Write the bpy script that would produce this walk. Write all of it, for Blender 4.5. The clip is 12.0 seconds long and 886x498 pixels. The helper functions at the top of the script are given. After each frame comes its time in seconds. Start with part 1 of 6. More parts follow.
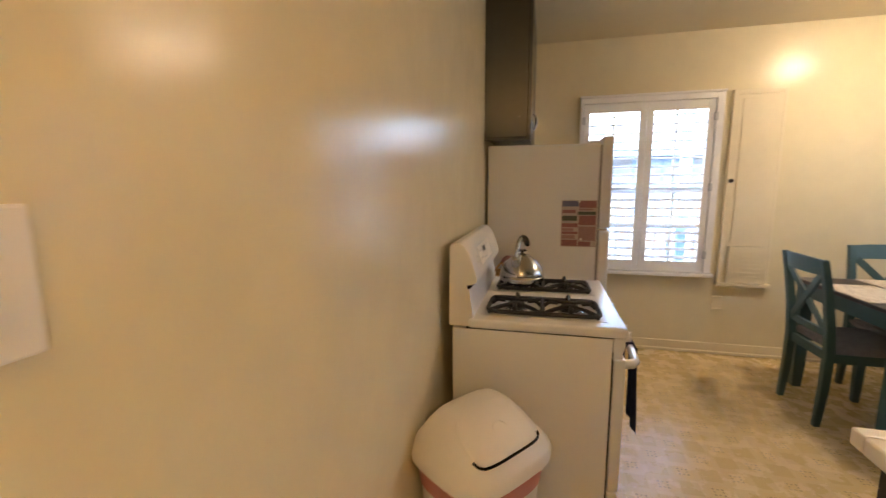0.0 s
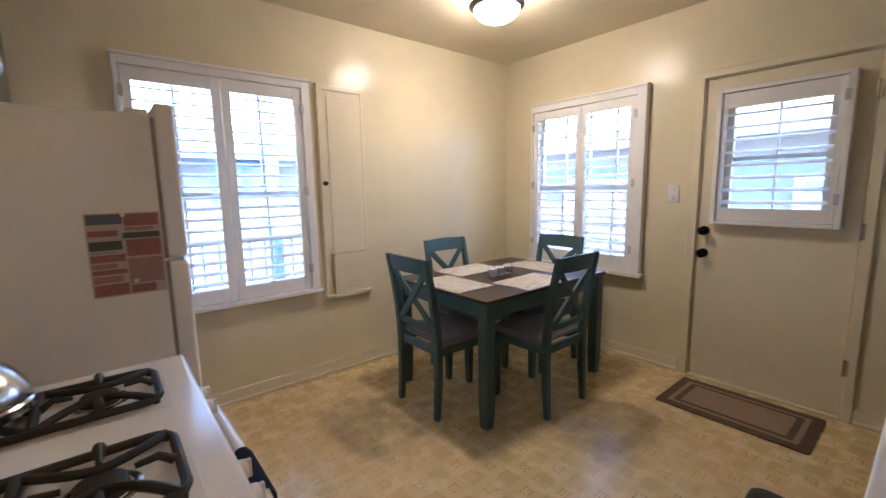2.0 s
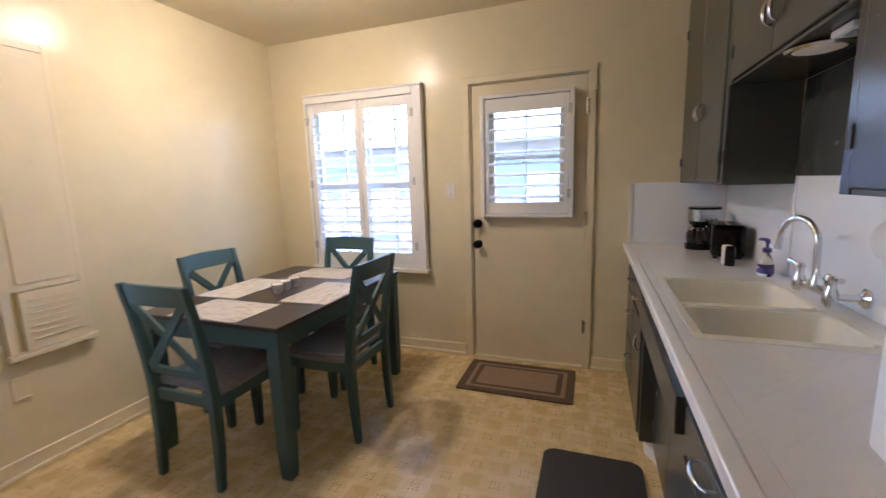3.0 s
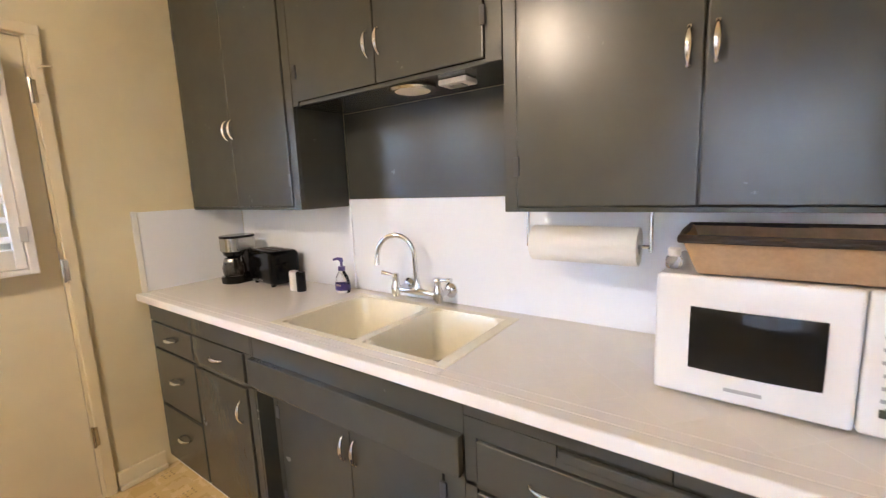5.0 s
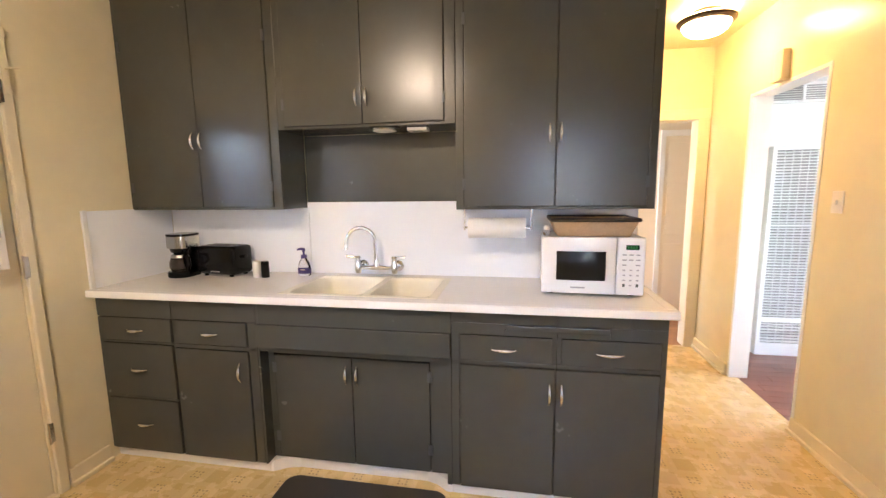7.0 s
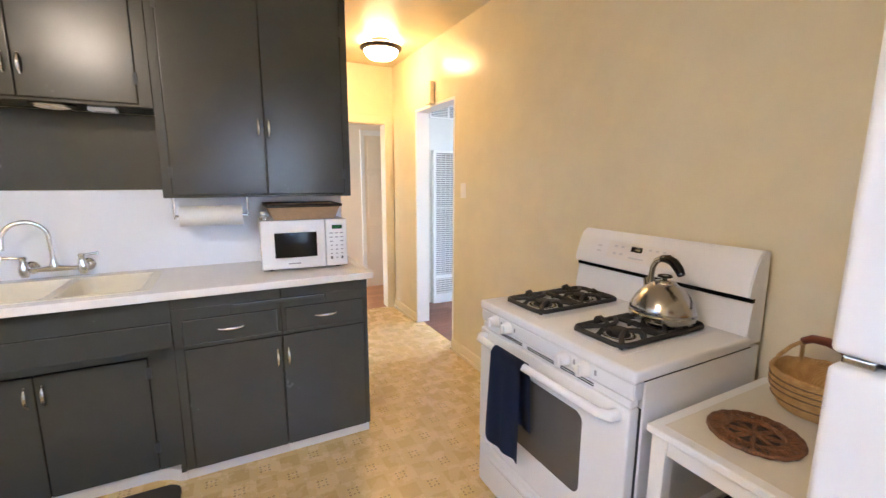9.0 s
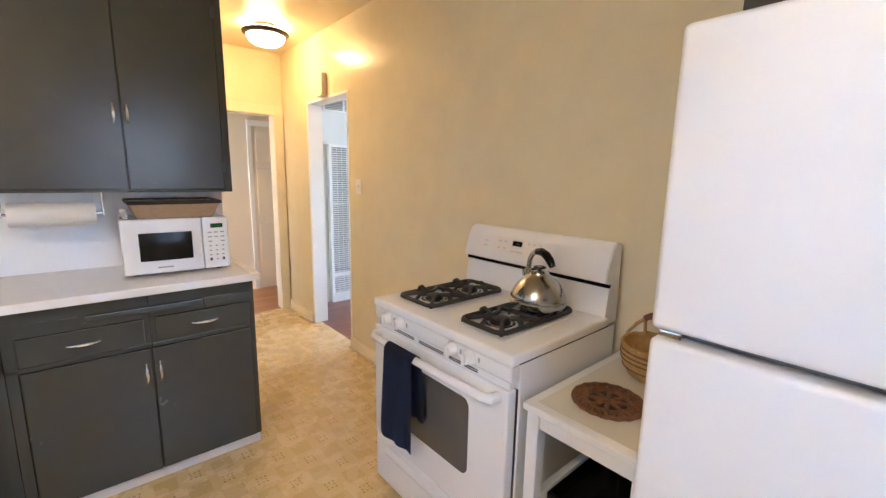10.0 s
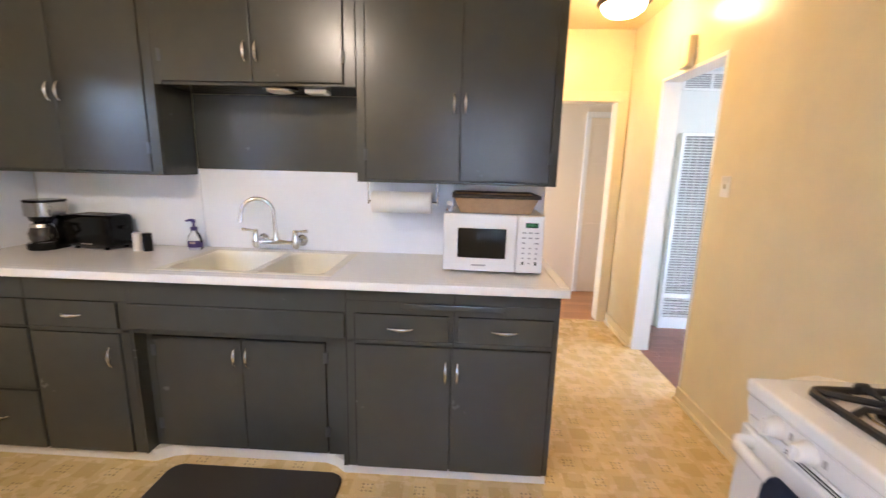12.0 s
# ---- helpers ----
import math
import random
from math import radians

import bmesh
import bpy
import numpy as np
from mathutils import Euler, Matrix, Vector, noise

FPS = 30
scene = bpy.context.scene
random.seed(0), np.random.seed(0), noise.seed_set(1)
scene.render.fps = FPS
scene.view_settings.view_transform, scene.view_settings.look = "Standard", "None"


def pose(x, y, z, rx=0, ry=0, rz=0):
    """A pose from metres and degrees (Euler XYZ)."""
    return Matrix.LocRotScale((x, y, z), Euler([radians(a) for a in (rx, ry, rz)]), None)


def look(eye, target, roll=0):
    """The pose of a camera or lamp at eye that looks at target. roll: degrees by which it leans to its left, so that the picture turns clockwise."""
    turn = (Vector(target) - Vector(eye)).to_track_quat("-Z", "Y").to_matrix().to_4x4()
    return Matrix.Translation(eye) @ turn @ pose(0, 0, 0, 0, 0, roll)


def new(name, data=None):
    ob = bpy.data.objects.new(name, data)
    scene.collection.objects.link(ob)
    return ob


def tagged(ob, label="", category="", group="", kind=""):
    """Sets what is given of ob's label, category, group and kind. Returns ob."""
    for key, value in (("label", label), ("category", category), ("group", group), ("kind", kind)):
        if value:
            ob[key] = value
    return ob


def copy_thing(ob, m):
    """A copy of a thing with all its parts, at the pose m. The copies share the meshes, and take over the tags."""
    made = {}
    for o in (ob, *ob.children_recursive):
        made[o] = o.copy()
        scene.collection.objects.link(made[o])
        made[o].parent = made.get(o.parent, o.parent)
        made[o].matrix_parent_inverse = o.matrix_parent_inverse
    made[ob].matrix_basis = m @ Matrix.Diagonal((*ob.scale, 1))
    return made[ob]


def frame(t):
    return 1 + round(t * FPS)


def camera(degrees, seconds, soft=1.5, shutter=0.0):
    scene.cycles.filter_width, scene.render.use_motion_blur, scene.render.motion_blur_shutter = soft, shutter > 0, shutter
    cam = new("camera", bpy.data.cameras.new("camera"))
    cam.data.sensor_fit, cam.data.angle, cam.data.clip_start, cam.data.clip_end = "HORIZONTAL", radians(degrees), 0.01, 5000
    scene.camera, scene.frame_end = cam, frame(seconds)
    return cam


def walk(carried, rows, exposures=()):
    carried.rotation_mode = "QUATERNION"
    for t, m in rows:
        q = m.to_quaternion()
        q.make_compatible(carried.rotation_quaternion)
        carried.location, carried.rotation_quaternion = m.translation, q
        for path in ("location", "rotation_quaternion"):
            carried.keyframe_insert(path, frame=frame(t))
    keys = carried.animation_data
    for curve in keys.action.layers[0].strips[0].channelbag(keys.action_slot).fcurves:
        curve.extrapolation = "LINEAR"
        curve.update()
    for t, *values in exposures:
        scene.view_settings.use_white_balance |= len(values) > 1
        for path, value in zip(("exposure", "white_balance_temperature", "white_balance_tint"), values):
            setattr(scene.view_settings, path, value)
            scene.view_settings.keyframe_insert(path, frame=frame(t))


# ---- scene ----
cam = camera(94.0, 12.0, 1.35, 0.2)
PATH = [
    (0, (-0.088, -0.062, 1.373), (-0.557, 1.859, 1.072), -0.4),
    (0.5, (-0.095, 0.183, 1.378), (-0.006, 2.165, 1.13), -0.8),
    (1, (-0.06, 0.388, 1.343), (0.434, 2.311, 1.104), -0.9),
    (1.5, (0.031, 0.609, 1.354), (0.897, 2.392, 1.087), -0.6),
    (2, (0.065, 0.79, 1.342), (1.322, 2.32, 1.057), -1.0),
    (2.5, (0.094, 0.95, 1.353), (1.699, 2.104, 1.051), -1.5),
    (3, (0.235, 1.015, 1.349), (2.089, 1.694, 1.03), -1.8),
    (3.5, (0.506, 1.077, 1.367), (2.482, 1.134, 1.061), -1.6),
    (3.7, (0.607, 1.083, 1.379), (2.568, 0.834, 1.076), -1.6),
    (5.5, (0.954, 1.812, 1.373), (1.741, -0.002, 1.072), -2.4),
    (6, (1.068, 2.046, 1.384), (1.646, 0.154, 1.095), -2.2),
    (6.5, (1.091, 2.264, 1.377), (1.61, 0.351, 1.111), -1.2),
    (8.3, (1.164, 2.802, 1.397), (0.663, 0.893, 1.075), -0.5),
    (8.5, (1.145, 2.812, 1.392), (0.524, 0.939, 1.068), -0.4),
    (9, (1.124, 2.825, 1.383), (0.217, 1.073, 1.055), 0.2),
    (9.5, (1.114, 2.837, 1.385), (-0.04, 1.237, 1.052), 0.7),
    (10, (1.09, 2.866, 1.393), (-0.197, 1.375, 1.048), 1.1),
    (10.5, (1.059, 2.825, 1.386), (-0.184, 1.299, 1.029), 1.5),
    (11, (0.97, 2.683, 1.378), (-0.022, 0.986, 1.009), 1.8),
    (11.5, (0.894, 2.552, 1.388), (0.363, 0.662, 1.008), 1.8),
    (12, (0.914, 2.366, 1.369), (1.004, 0.406, 0.981), 1.5),
]
EXPOSURES = [(0, 4.4, 6650, 14), (0.5, 4.6, 5100, 15), (1.0, 4.48, 5350, 16), (1.5, 4.27, 5450, 16), (2.5, 4.2, 5500, 17), (3.0, 4.4, 5650, 17), (3.5, 4.65, 5350, 15), (5.5, 5.4, 6450, 15), (6.5, 5.38, 6500, 17), (8.5, 5.0, 5900, 14), (9.5, 4.95, 5750, 14), (10.0, 4.8, 5950, 14), (10.5, 4.68, 6150, 15), (11.0, 4.95, 6450, 16), (11.5, 5.1, 5950, 16), (12, 5.05, 5900, 16)]
SKY = 0.15
LAMP_COLOUR, LAMP_POWER = (1.0, 0.82, 0.62, 1), 4.0
HALL_COLOUR, HALL_POWER = (1.0, 0.62, 0.26, 1), 1.75
walk(cam, [(t, look(eye, target, roll)) for t, eye, target, roll in PATH], EXPOSURES)

# ---- world and light ----
world = bpy.data.worlds.new("sky")
scene.world = world
world.use_nodes = True
wn = world.node_tree
sky = wn.nodes.new("ShaderNodeTexSky")
sky.sky_type = "NISHITA"
sky.sun_disc = False
sky.sun_elevation = radians(50)
sky.sun_rotation = radians(200)
wn.links.new(sky.outputs[0], wn.nodes["Background"].inputs[0])
wn.nodes["Background"].inputs[1].default_value = SKY
sun = new("sun", bpy.data.lights.new("sun", "SUN"))
sun.data.energy, sun.data.angle, sun.data.color = 2.2, radians(0.5), (1, 0.95, 0.88)
sun.matrix_world = look((-3.0, -8.0, 10.0), (0, 0, 0))


def sky_fill(name, eye, target, width, height, power, colour):
    """An area lamp added in an unseen opening for the sky's light."""
    lamp = new(name, bpy.data.lights.new(name, "AREA"))
    lamp.data.shape, lamp.data.size, lamp.data.size_y = "RECTANGLE", width, height
    lamp.data.energy, lamp.data.color = power, colour
    lamp.matrix_world = look(eye, target)


# Both openings are out of view: the living window inferred, the bedroom's assumed.
sky_fill("living_window_light", (-3.60, 0.30, 1.45), (0, 0.30, 1.45), 2.4, 1.35, 0.5, (0.66, 0.82, 1.0))
sky_fill("bedroom_window_light", (2.19, -1.90, 1.40), (0, -1.90, 1.40), 0.72, 1.7, 1.0, (1.0, 0.95, 0.88))


# ---- mesh helpers ----
def part(name, bm, material, parent=None, label="", smooth=False, kind=""):
    """One mesh object out of a bmesh in world metres, as a part of a thing or on its own."""
    me = bpy.data.meshes.new(name)
    if parent is not None:
        top = parent.parent or parent
        bmesh.ops.translate(bm, verts=bm.verts, vec=-top.location)
    bmesh.ops.recalc_face_normals(bm, faces=bm.faces)
    if smooth:
        for f in bm.faces:
            f.smooth = True
        for e in bm.edges:
            if len(e.link_faces) == 2 and e.calc_face_angle(0) > 0.7:
                e.smooth = False
    bm.to_mesh(me)
    bm.free()
    me.materials.append(material)
    ob = new(name, me)
    if parent is not None:
        ob.parent = parent
    return tagged(ob, label, kind=kind)


def thing(name, base, label, category, group="", kind=""):
    ob = new(name)
    ob.location = base
    ob.empty_display_size = 0.05
    return tagged(ob, label, category, group, kind)


def boxes(*spans, bevel=0.0, seg=2):
    """Boxes (x0, x1, y0, y1, z0, z1) in one bmesh."""
    bm = bmesh.new()
    for x0, x1, y0, y1, z0, z1 in spans:
        m = Matrix.Translation(((x0 + x1) / 2, (y0 + y1) / 2, (z0 + z1) / 2)) @ Matrix.Diagonal((abs(x1 - x0), abs(y1 - y0), abs(z1 - z0), 1))
        bmesh.ops.create_cube(bm, size=1, matrix=m)
    if bevel:
        bmesh.ops.bevel(bm, geom=bm.edges[:], offset=bevel, segments=seg, affect="EDGES", profile=0.6, clamp_overlap=True)
    return bm


def turned(bm, m):
    bmesh.ops.transform(bm, matrix=m, verts=bm.verts)
    return bm


def beam(p0, p1, w, d, side=(1, 0, 0), bevel=0.003, bm=None):
    """A bar from p0 to p1, w wide along side and d deep."""
    bm = bm or bmesh.new()
    p0, p1, side = Vector(p0), Vector(p1), Vector(side)
    way = p1 - p0
    z = way.normalized()
    x = (side - side.dot(z) * z).normalized()
    y = z.cross(x)
    m = Matrix((x, y, z)).transposed().to_4x4()
    m.translation = (p0 + p1) / 2
    made = bmesh.ops.create_cube(bm, size=1, matrix=m @ Matrix.Diagonal((w, d, way.length, 1)))
    if bevel:
        edges = {e for v in made["verts"] for e in v.link_edges}
        bmesh.ops.bevel(bm, geom=list(edges), offset=bevel, segments=2, affect="EDGES", clamp_overlap=True)
    return bm


def lathe(profile, centre=(0, 0, 0), n=32, m=None, bm=None):
    """A turned body out of (radius, height) pairs."""
    bm = bm or bmesh.new()
    rings = []
    for r, h in profile:
        if r < 1e-6:
            rings.append([bm.verts.new((0, 0, h))])
        else:
            rings.append([bm.verts.new((r * math.cos(2 * math.pi * i / n), r * math.sin(2 * math.pi * i / n), h)) for i in range(n)])
    for a, b in zip(rings, rings[1:]):
        for i in range(n):
            j = (i + 1) % n
            vs = [a[i % len(a)], a[j % len(a)], b[j % len(b)], b[i % len(b)]]
            vs = list(dict.fromkeys(vs))
            if len(vs) > 2:
                bm.faces.new(vs)
    new_verts = [v for r in rings for v in r]
    bmesh.ops.transform(bm, matrix=Matrix.Translation(centre) @ (m or Matrix()), verts=new_verts)
    return bm


def tube(points, r, n=12, bm=None, closed=False):
    """A round bar along points; r is a number or one per point."""
    bm = bm or bmesh.new()
    pts = [Vector(p) for p in points]
    rs = [float(q) for q in r] if hasattr(r, "__len__") else [r] * len(pts)
    rings, x = [], None
    for i, p in enumerate(pts):
        a, b = pts[max(i - 1, 0)], pts[min(i + 1, len(pts) - 1)]
        if closed:
            a, b = pts[i - 1], pts[(i + 1) % len(pts)]
        t = (b - a).normalized()
        if x is None:
            x = t.orthogonal().normalized()
        x = (x - x.dot(t) * t).normalized()
        y = t.cross(x)
        rings.append([bm.verts.new(p + rs[i] * (math.cos(2 * math.pi * k / n) * x + math.sin(2 * math.pi * k / n) * y)) for k in range(n)])
    for a, b in zip(rings, rings[1:] + (rings[:1] if closed else [])):
        for k in range(n):
            bm.faces.new((a[k], a[(k + 1) % n], b[(k + 1) % n], b[k]))
    if not closed:
        bm.faces.new(rings[0][::-1])
        bm.faces.new(rings[-1])
    return bm


def arc(centre, u, v, r, a0, a1, n=12):
    c, u, v = Vector(centre), Vector(u), Vector(v)
    return [c + r * (math.cos(a) * u + math.sin(a) * v) for a in np.linspace(radians(a0), radians(a1), n)]


def prism(outline, h0, h1, axis="z", bevel=0.0):
    """A plate out of a flat outline, from h0 to h1 along the axis."""
    bm = bmesh.new()
    place = {"z": lambda a, b, h: (a, b, h), "y": lambda a, b, h: (a, h, b), "x": lambda a, b, h: (h, a, b)}[axis]
    lo = [bm.verts.new(place(a, b, h0)) for a, b in outline]
    hi = [bm.verts.new(place(a, b, h1)) for a, b in outline]
    bm.faces.new(lo[::-1])
    bm.faces.new(hi)
    for i in range(len(lo)):
        j = (i + 1) % len(lo)
        bm.faces.new((lo[i], lo[j], hi[j], hi[i]))
    if bevel:
        bmesh.ops.bevel(bm, geom=bm.edges[:], offset=bevel, segments=2, affect="EDGES", clamp_overlap=True)
    return bm


def rounded(x0, x1, y0, y1, r, n=6):
    out = []
    for cx, cy, a in ((x1 - r, y0 + r, -90), (x1 - r, y1 - r, 0), (x0 + r, y1 - r, 90), (x0 + r, y0 + r, 180)):
        out += [(cx + r * math.cos(radians(a + 90 * k / n)), cy + r * math.sin(radians(a + 90 * k / n))) for k in range(n + 1)]
    return out


# ---- materials ----
class Nodes:
    """A small writer of node trees."""

    def __init__(self, name):
        self.mat = bpy.data.materials.new(name)
        self.mat.use_nodes = True
        self.tree = self.mat.node_tree
        self.bsdf = self.tree.nodes["Principled BSDF"]

    def put(self, kind, *inputs, operation="", data_type=""):
        n = self.tree.nodes.new("ShaderNode" + kind)
        if operation:
            n.operation = operation
        if data_type:
            n.data_type = data_type
        for i, v in enumerate(inputs):
            self.feed(n.inputs[i], v)
        return n

    def feed(self, socket, v):
        if v is None:
            return
        if isinstance(v, bpy.types.NodeSocket):
            self.tree.links.new(v, socket)
        else:
            socket.default_value = v

    def m(self, op, *inputs):
        return self.put("Math", *inputs, operation=op).outputs[0]

    def where(self):
        s = self.put("SeparateXYZ", self.put("TexCoord").outputs["Object"])
        return s.outputs

    def noise(self, scale, detail=4.0, stretch=None, rough=0.6):
        co = self.put("TexCoord").outputs["Object"]
        if stretch:
            co = self.put("VectorMath", co, stretch, operation="MULTIPLY").outputs[0]
        n = self.put("TexNoise")
        self.feed(n.inputs["Vector"], co)
        n.inputs["Scale"].default_value, n.inputs["Detail"].default_value, n.inputs["Roughness"].default_value = scale, detail, rough
        return n.outputs["Fac"]

    def mix(self, fac, a, b):
        n = self.put("Mix", data_type="RGBA")
        self.feed(n.inputs[0], fac)
        for i, v in ((6, a), (7, b)):
            self.feed(n.inputs[i], (*v, 1) if isinstance(v, (tuple, list)) else v)
        return n.outputs[2]

    def ramp(self, fac, a, b):
        return self.put("MapRange", fac, a, b, 0.0, 1.0).outputs[0]

    def set(self, **values):
        for k, v in values.items():
            self.feed(self.bsdf.inputs[k.replace("_", " ")], (*v, 1) if isinstance(v, tuple) and len(v) == 3 else v)
        return self

    def bump(self, height, strength, distance=0.002):
        b = self.put("Bump")
        b.inputs["Strength"].default_value, b.inputs["Distance"].default_value = strength, distance
        self.feed(b.inputs["Height"], height)
        self.feed(self.bsdf.inputs["Normal"], b.outputs[0])
        return self


def plain(name, color, rough=0.5, metal=0.0, var=0.08, big=1.5, fine=60.0, bump=0.1, stretch=None, rvar=0.08, coat=0.0, ior=1.5):
    """A surface with stains at a large scale, grain at a small one, and fine relief."""
    n = Nodes(name)
    wide, grain = n.noise(big * 3.0, 6.0, None, 0.65), n.noise(fine, 5.0, stretch)
    dark = tuple(c * (1 - var) for c in color)
    light = tuple(min(c * (1 + var), 1.0) for c in color)
    both = n.m("ADD", n.m("MULTIPLY", wide, 0.55), n.m("MULTIPLY", grain, 0.45))
    n.set(Base_Color=n.mix(n.ramp(both, 0.15, 0.85), dark, light), Metallic=metal, IOR=ior, Coat_Weight=coat)
    n.set(Roughness=n.m("ADD", rough - rvar / 2, n.m("MULTIPLY", grain, rvar)))
    if bump:
        n.bump(grain, bump)
    return n.mat


def gloss_paint(name, color, rough=0.33):
    """Smooth semi-gloss cabinet paint with orange peel and hardly visible brush marks."""
    n = Nodes(name)
    mid, peel, strokes = n.noise(9.0, 5.0), n.noise(130.0, 2.0), n.noise(55.0, 3.0, (1.0, 1.0, 0.12))
    n.set(Base_Color=n.mix(n.ramp(mid, 0.2, 0.8), tuple(c * 0.93 for c in color), tuple(c * 1.07 for c in color)))
    n.set(Roughness=n.m("ADD", rough - 0.06, n.m("MULTIPLY", mid, 0.12)))
    return n.bump(n.m("ADD", n.m("MULTIPLY", peel, 0.35), n.m("MULTIPLY", strokes, 0.9)), 0.15, 0.002).mat


def bowl_glow(name, color, strength):
    """Frosted bowl round a bulb: its bottom shines more than its sides."""
    n = Nodes(name)
    low = n.ramp(n.m("SUBTRACT", 2.51, n.where()[2]), 0.062, 0.155)
    n.set(Base_Color=(0.8, 0.8, 0.8), Roughness=0.3, Emission_Color=color, Emission_Strength=n.m("MULTIPLY", n.m("ADD", n.m("MULTIPLY", n.m("MULTIPLY", low, low), 1.25), 0.07), strength))
    return n.mat


def glow(name, color, strength, base=(0.8, 0.8, 0.8)):
    n = Nodes(name)
    n.set(Base_Color=base, Roughness=0.3, Emission_Color=color, Emission_Strength=strength)
    return n.mat


def wall_paint(name, color, rough=0.21):
    """Old gloss paint with brush marks and slow waves in the plaster."""
    n = Nodes(name)
    wide, mid, fine = n.noise(0.9, 3.0), n.noise(7.0, 4.0), n.noise(140.0, 3.0)
    strokes = n.noise(18.0, 5.0, (1.0, 1.0, 0.25))
    dark, light = tuple(c * 0.95 for c in color), tuple(min(c * 1.04, 1) for c in color)
    n.set(Base_Color=n.mix(n.ramp(n.m("ADD", n.m("MULTIPLY", wide, 0.6), n.m("MULTIPLY", mid, 0.4)), 0.35, 0.65), dark, light))
    n.set(Roughness=n.m("ADD", rough - 0.03, n.m("MULTIPLY", mid, 0.08)), Specular_IOR_Level=0.27)
    h = n.m("ADD", n.m("MULTIPLY", strokes, 0.5), n.m("ADD", n.m("MULTIPLY", fine, 0.12), n.m("MULTIPLY", mid, 0.6)))
    return n.bump(h, 0.27, 0.004).mat


def vinyl():
    """Sheet vinyl printed with a check of plain and flowered squares between pale strips."""
    n = Nodes("vinyl_floor")
    p = n.where()
    u = n.m("ADD", n.m("DIVIDE", n.m("SUBTRACT", p[0], 0.716), 0.1143), 100.5)
    v = n.m("ADD", n.m("DIVIDE", n.m("SUBTRACT", p[1], 2.085), 0.1143), 100.5)
    fu, fv = n.m("SUBTRACT", n.m("FRACT", u), 0.5), n.m("SUBTRACT", n.m("FRACT", v), 0.5)
    au, av = n.m("ABSOLUTE", fu), n.m("ABSOLUTE", fv)
    odd = n.m("MODULO", n.m("ADD", n.m("FLOOR", u), n.m("FLOOR", v)), 2.0)
    edge = n.ramp(n.m("MAXIMUM", au, av), 0.37, 0.41)
    du = n.m("SUBTRACT", n.m("FRACT", n.m("ADD", n.m("MULTIPLY", fu, 6.0), 0.5)), 0.5)
    dv = n.m("SUBTRACT", n.m("FRACT", n.m("ADD", n.m("MULTIPLY", fv, 6.0), 0.5)), 0.5)
    dot = n.m("LESS_THAN", n.m("ADD", n.m("MULTIPLY", du, du), n.m("MULTIPLY", dv, dv)), 0.085)
    r = n.m("SQRT", n.m("ADD", n.m("MULTIPLY", fu, fu), n.m("MULTIPLY", fv, fv)))
    diag = n.m("LESS_THAN", n.m("ABSOLUTE", n.m("SUBTRACT", au, av)), 0.17)
    ring = n.m("MULTIPLY", n.m("LESS_THAN", r, 0.33), n.m("GREATER_THAN", r, 0.06))
    motif = n.m("MULTIPLY", n.m("MULTIPLY", dot, diag), n.m("MULTIPLY", ring, n.m("SUBTRACT", 1.0, odd)))
    grain = n.noise(90.0, 5.0)
    tan = n.mix(grain, (0.555, 0.405, 0.18), (0.655, 0.49, 0.235))
    cream = n.mix(grain, (0.64, 0.48, 0.225), (0.74, 0.57, 0.29))
    strip = n.mix(grain, (0.64, 0.49, 0.24), (0.74, 0.58, 0.31))
    col = n.mix(edge, n.mix(odd, cream, tan), strip)
    col = n.mix(n.m("MULTIPLY", motif, 0.55), col, (0.17, 0.11, 0.07))
    col = n.mix(n.m("MULTIPLY", n.ramp(n.noise(5.0, 5.0), 0.35, 0.75), 0.10), col, (0.44, 0.32, 0.16))
    n.set(Base_Color=col, Roughness=n.m("ADD", 0.17, n.m("MULTIPLY", n.noise(9.0, 4.0), 0.2)))
    return n.bump(n.m("ADD", n.m("MULTIPLY", edge, -0.6), n.m("MULTIPLY", grain, 0.5)), 0.25, 0.001).mat


def wood(name, dark, light, rough=0.4, along=0, scale=14.0, bump=0.15):
    n = Nodes(name)
    st = [1.0, 1.0, 1.0]
    st[along] = 0.07
    g, f, w = n.noise(scale, 6.0, tuple(st)), n.noise(scale * 8, 4.0, tuple(st)), n.noise(1.2, 2.0)
    rnd = n.put("ObjectInfo").outputs["Random"]
    t = n.m("ADD", n.m("MULTIPLY", g, 0.6), n.m("ADD", n.m("MULTIPLY", f, 0.2), n.m("MULTIPLY", rnd, 0.25)))
    n.set(Base_Color=n.mix(n.ramp(t, 0.3, 0.8), dark, light), Roughness=n.m("ADD", rough, n.m("MULTIPLY", w, 0.1)))
    return n.bump(g, bump).mat


def weave(name, dark, light, step=0.004, rough=0.8, band=None):
    """Woven strands seen close to."""
    n = Nodes(name)
    p = n.where()
    s = 2 * math.pi / step
    wv = n.m("MULTIPLY", n.m("SINE", n.m("MULTIPLY", n.m("ADD", p[0], p[1]), s)), n.m("SINE", n.m("MULTIPLY", n.m("ADD", p[2], n.m("SUBTRACT", p[0], p[1])), s)))
    t = n.m("ADD", n.m("MULTIPLY", wv, 0.3), n.noise(45.0, 4.0))
    col = n.mix(n.ramp(t, 0.2, 0.85), dark, light)
    n.set(Base_Color=col, Roughness=rough)
    return n.bump(wv, 0.6, 0.0015).mat


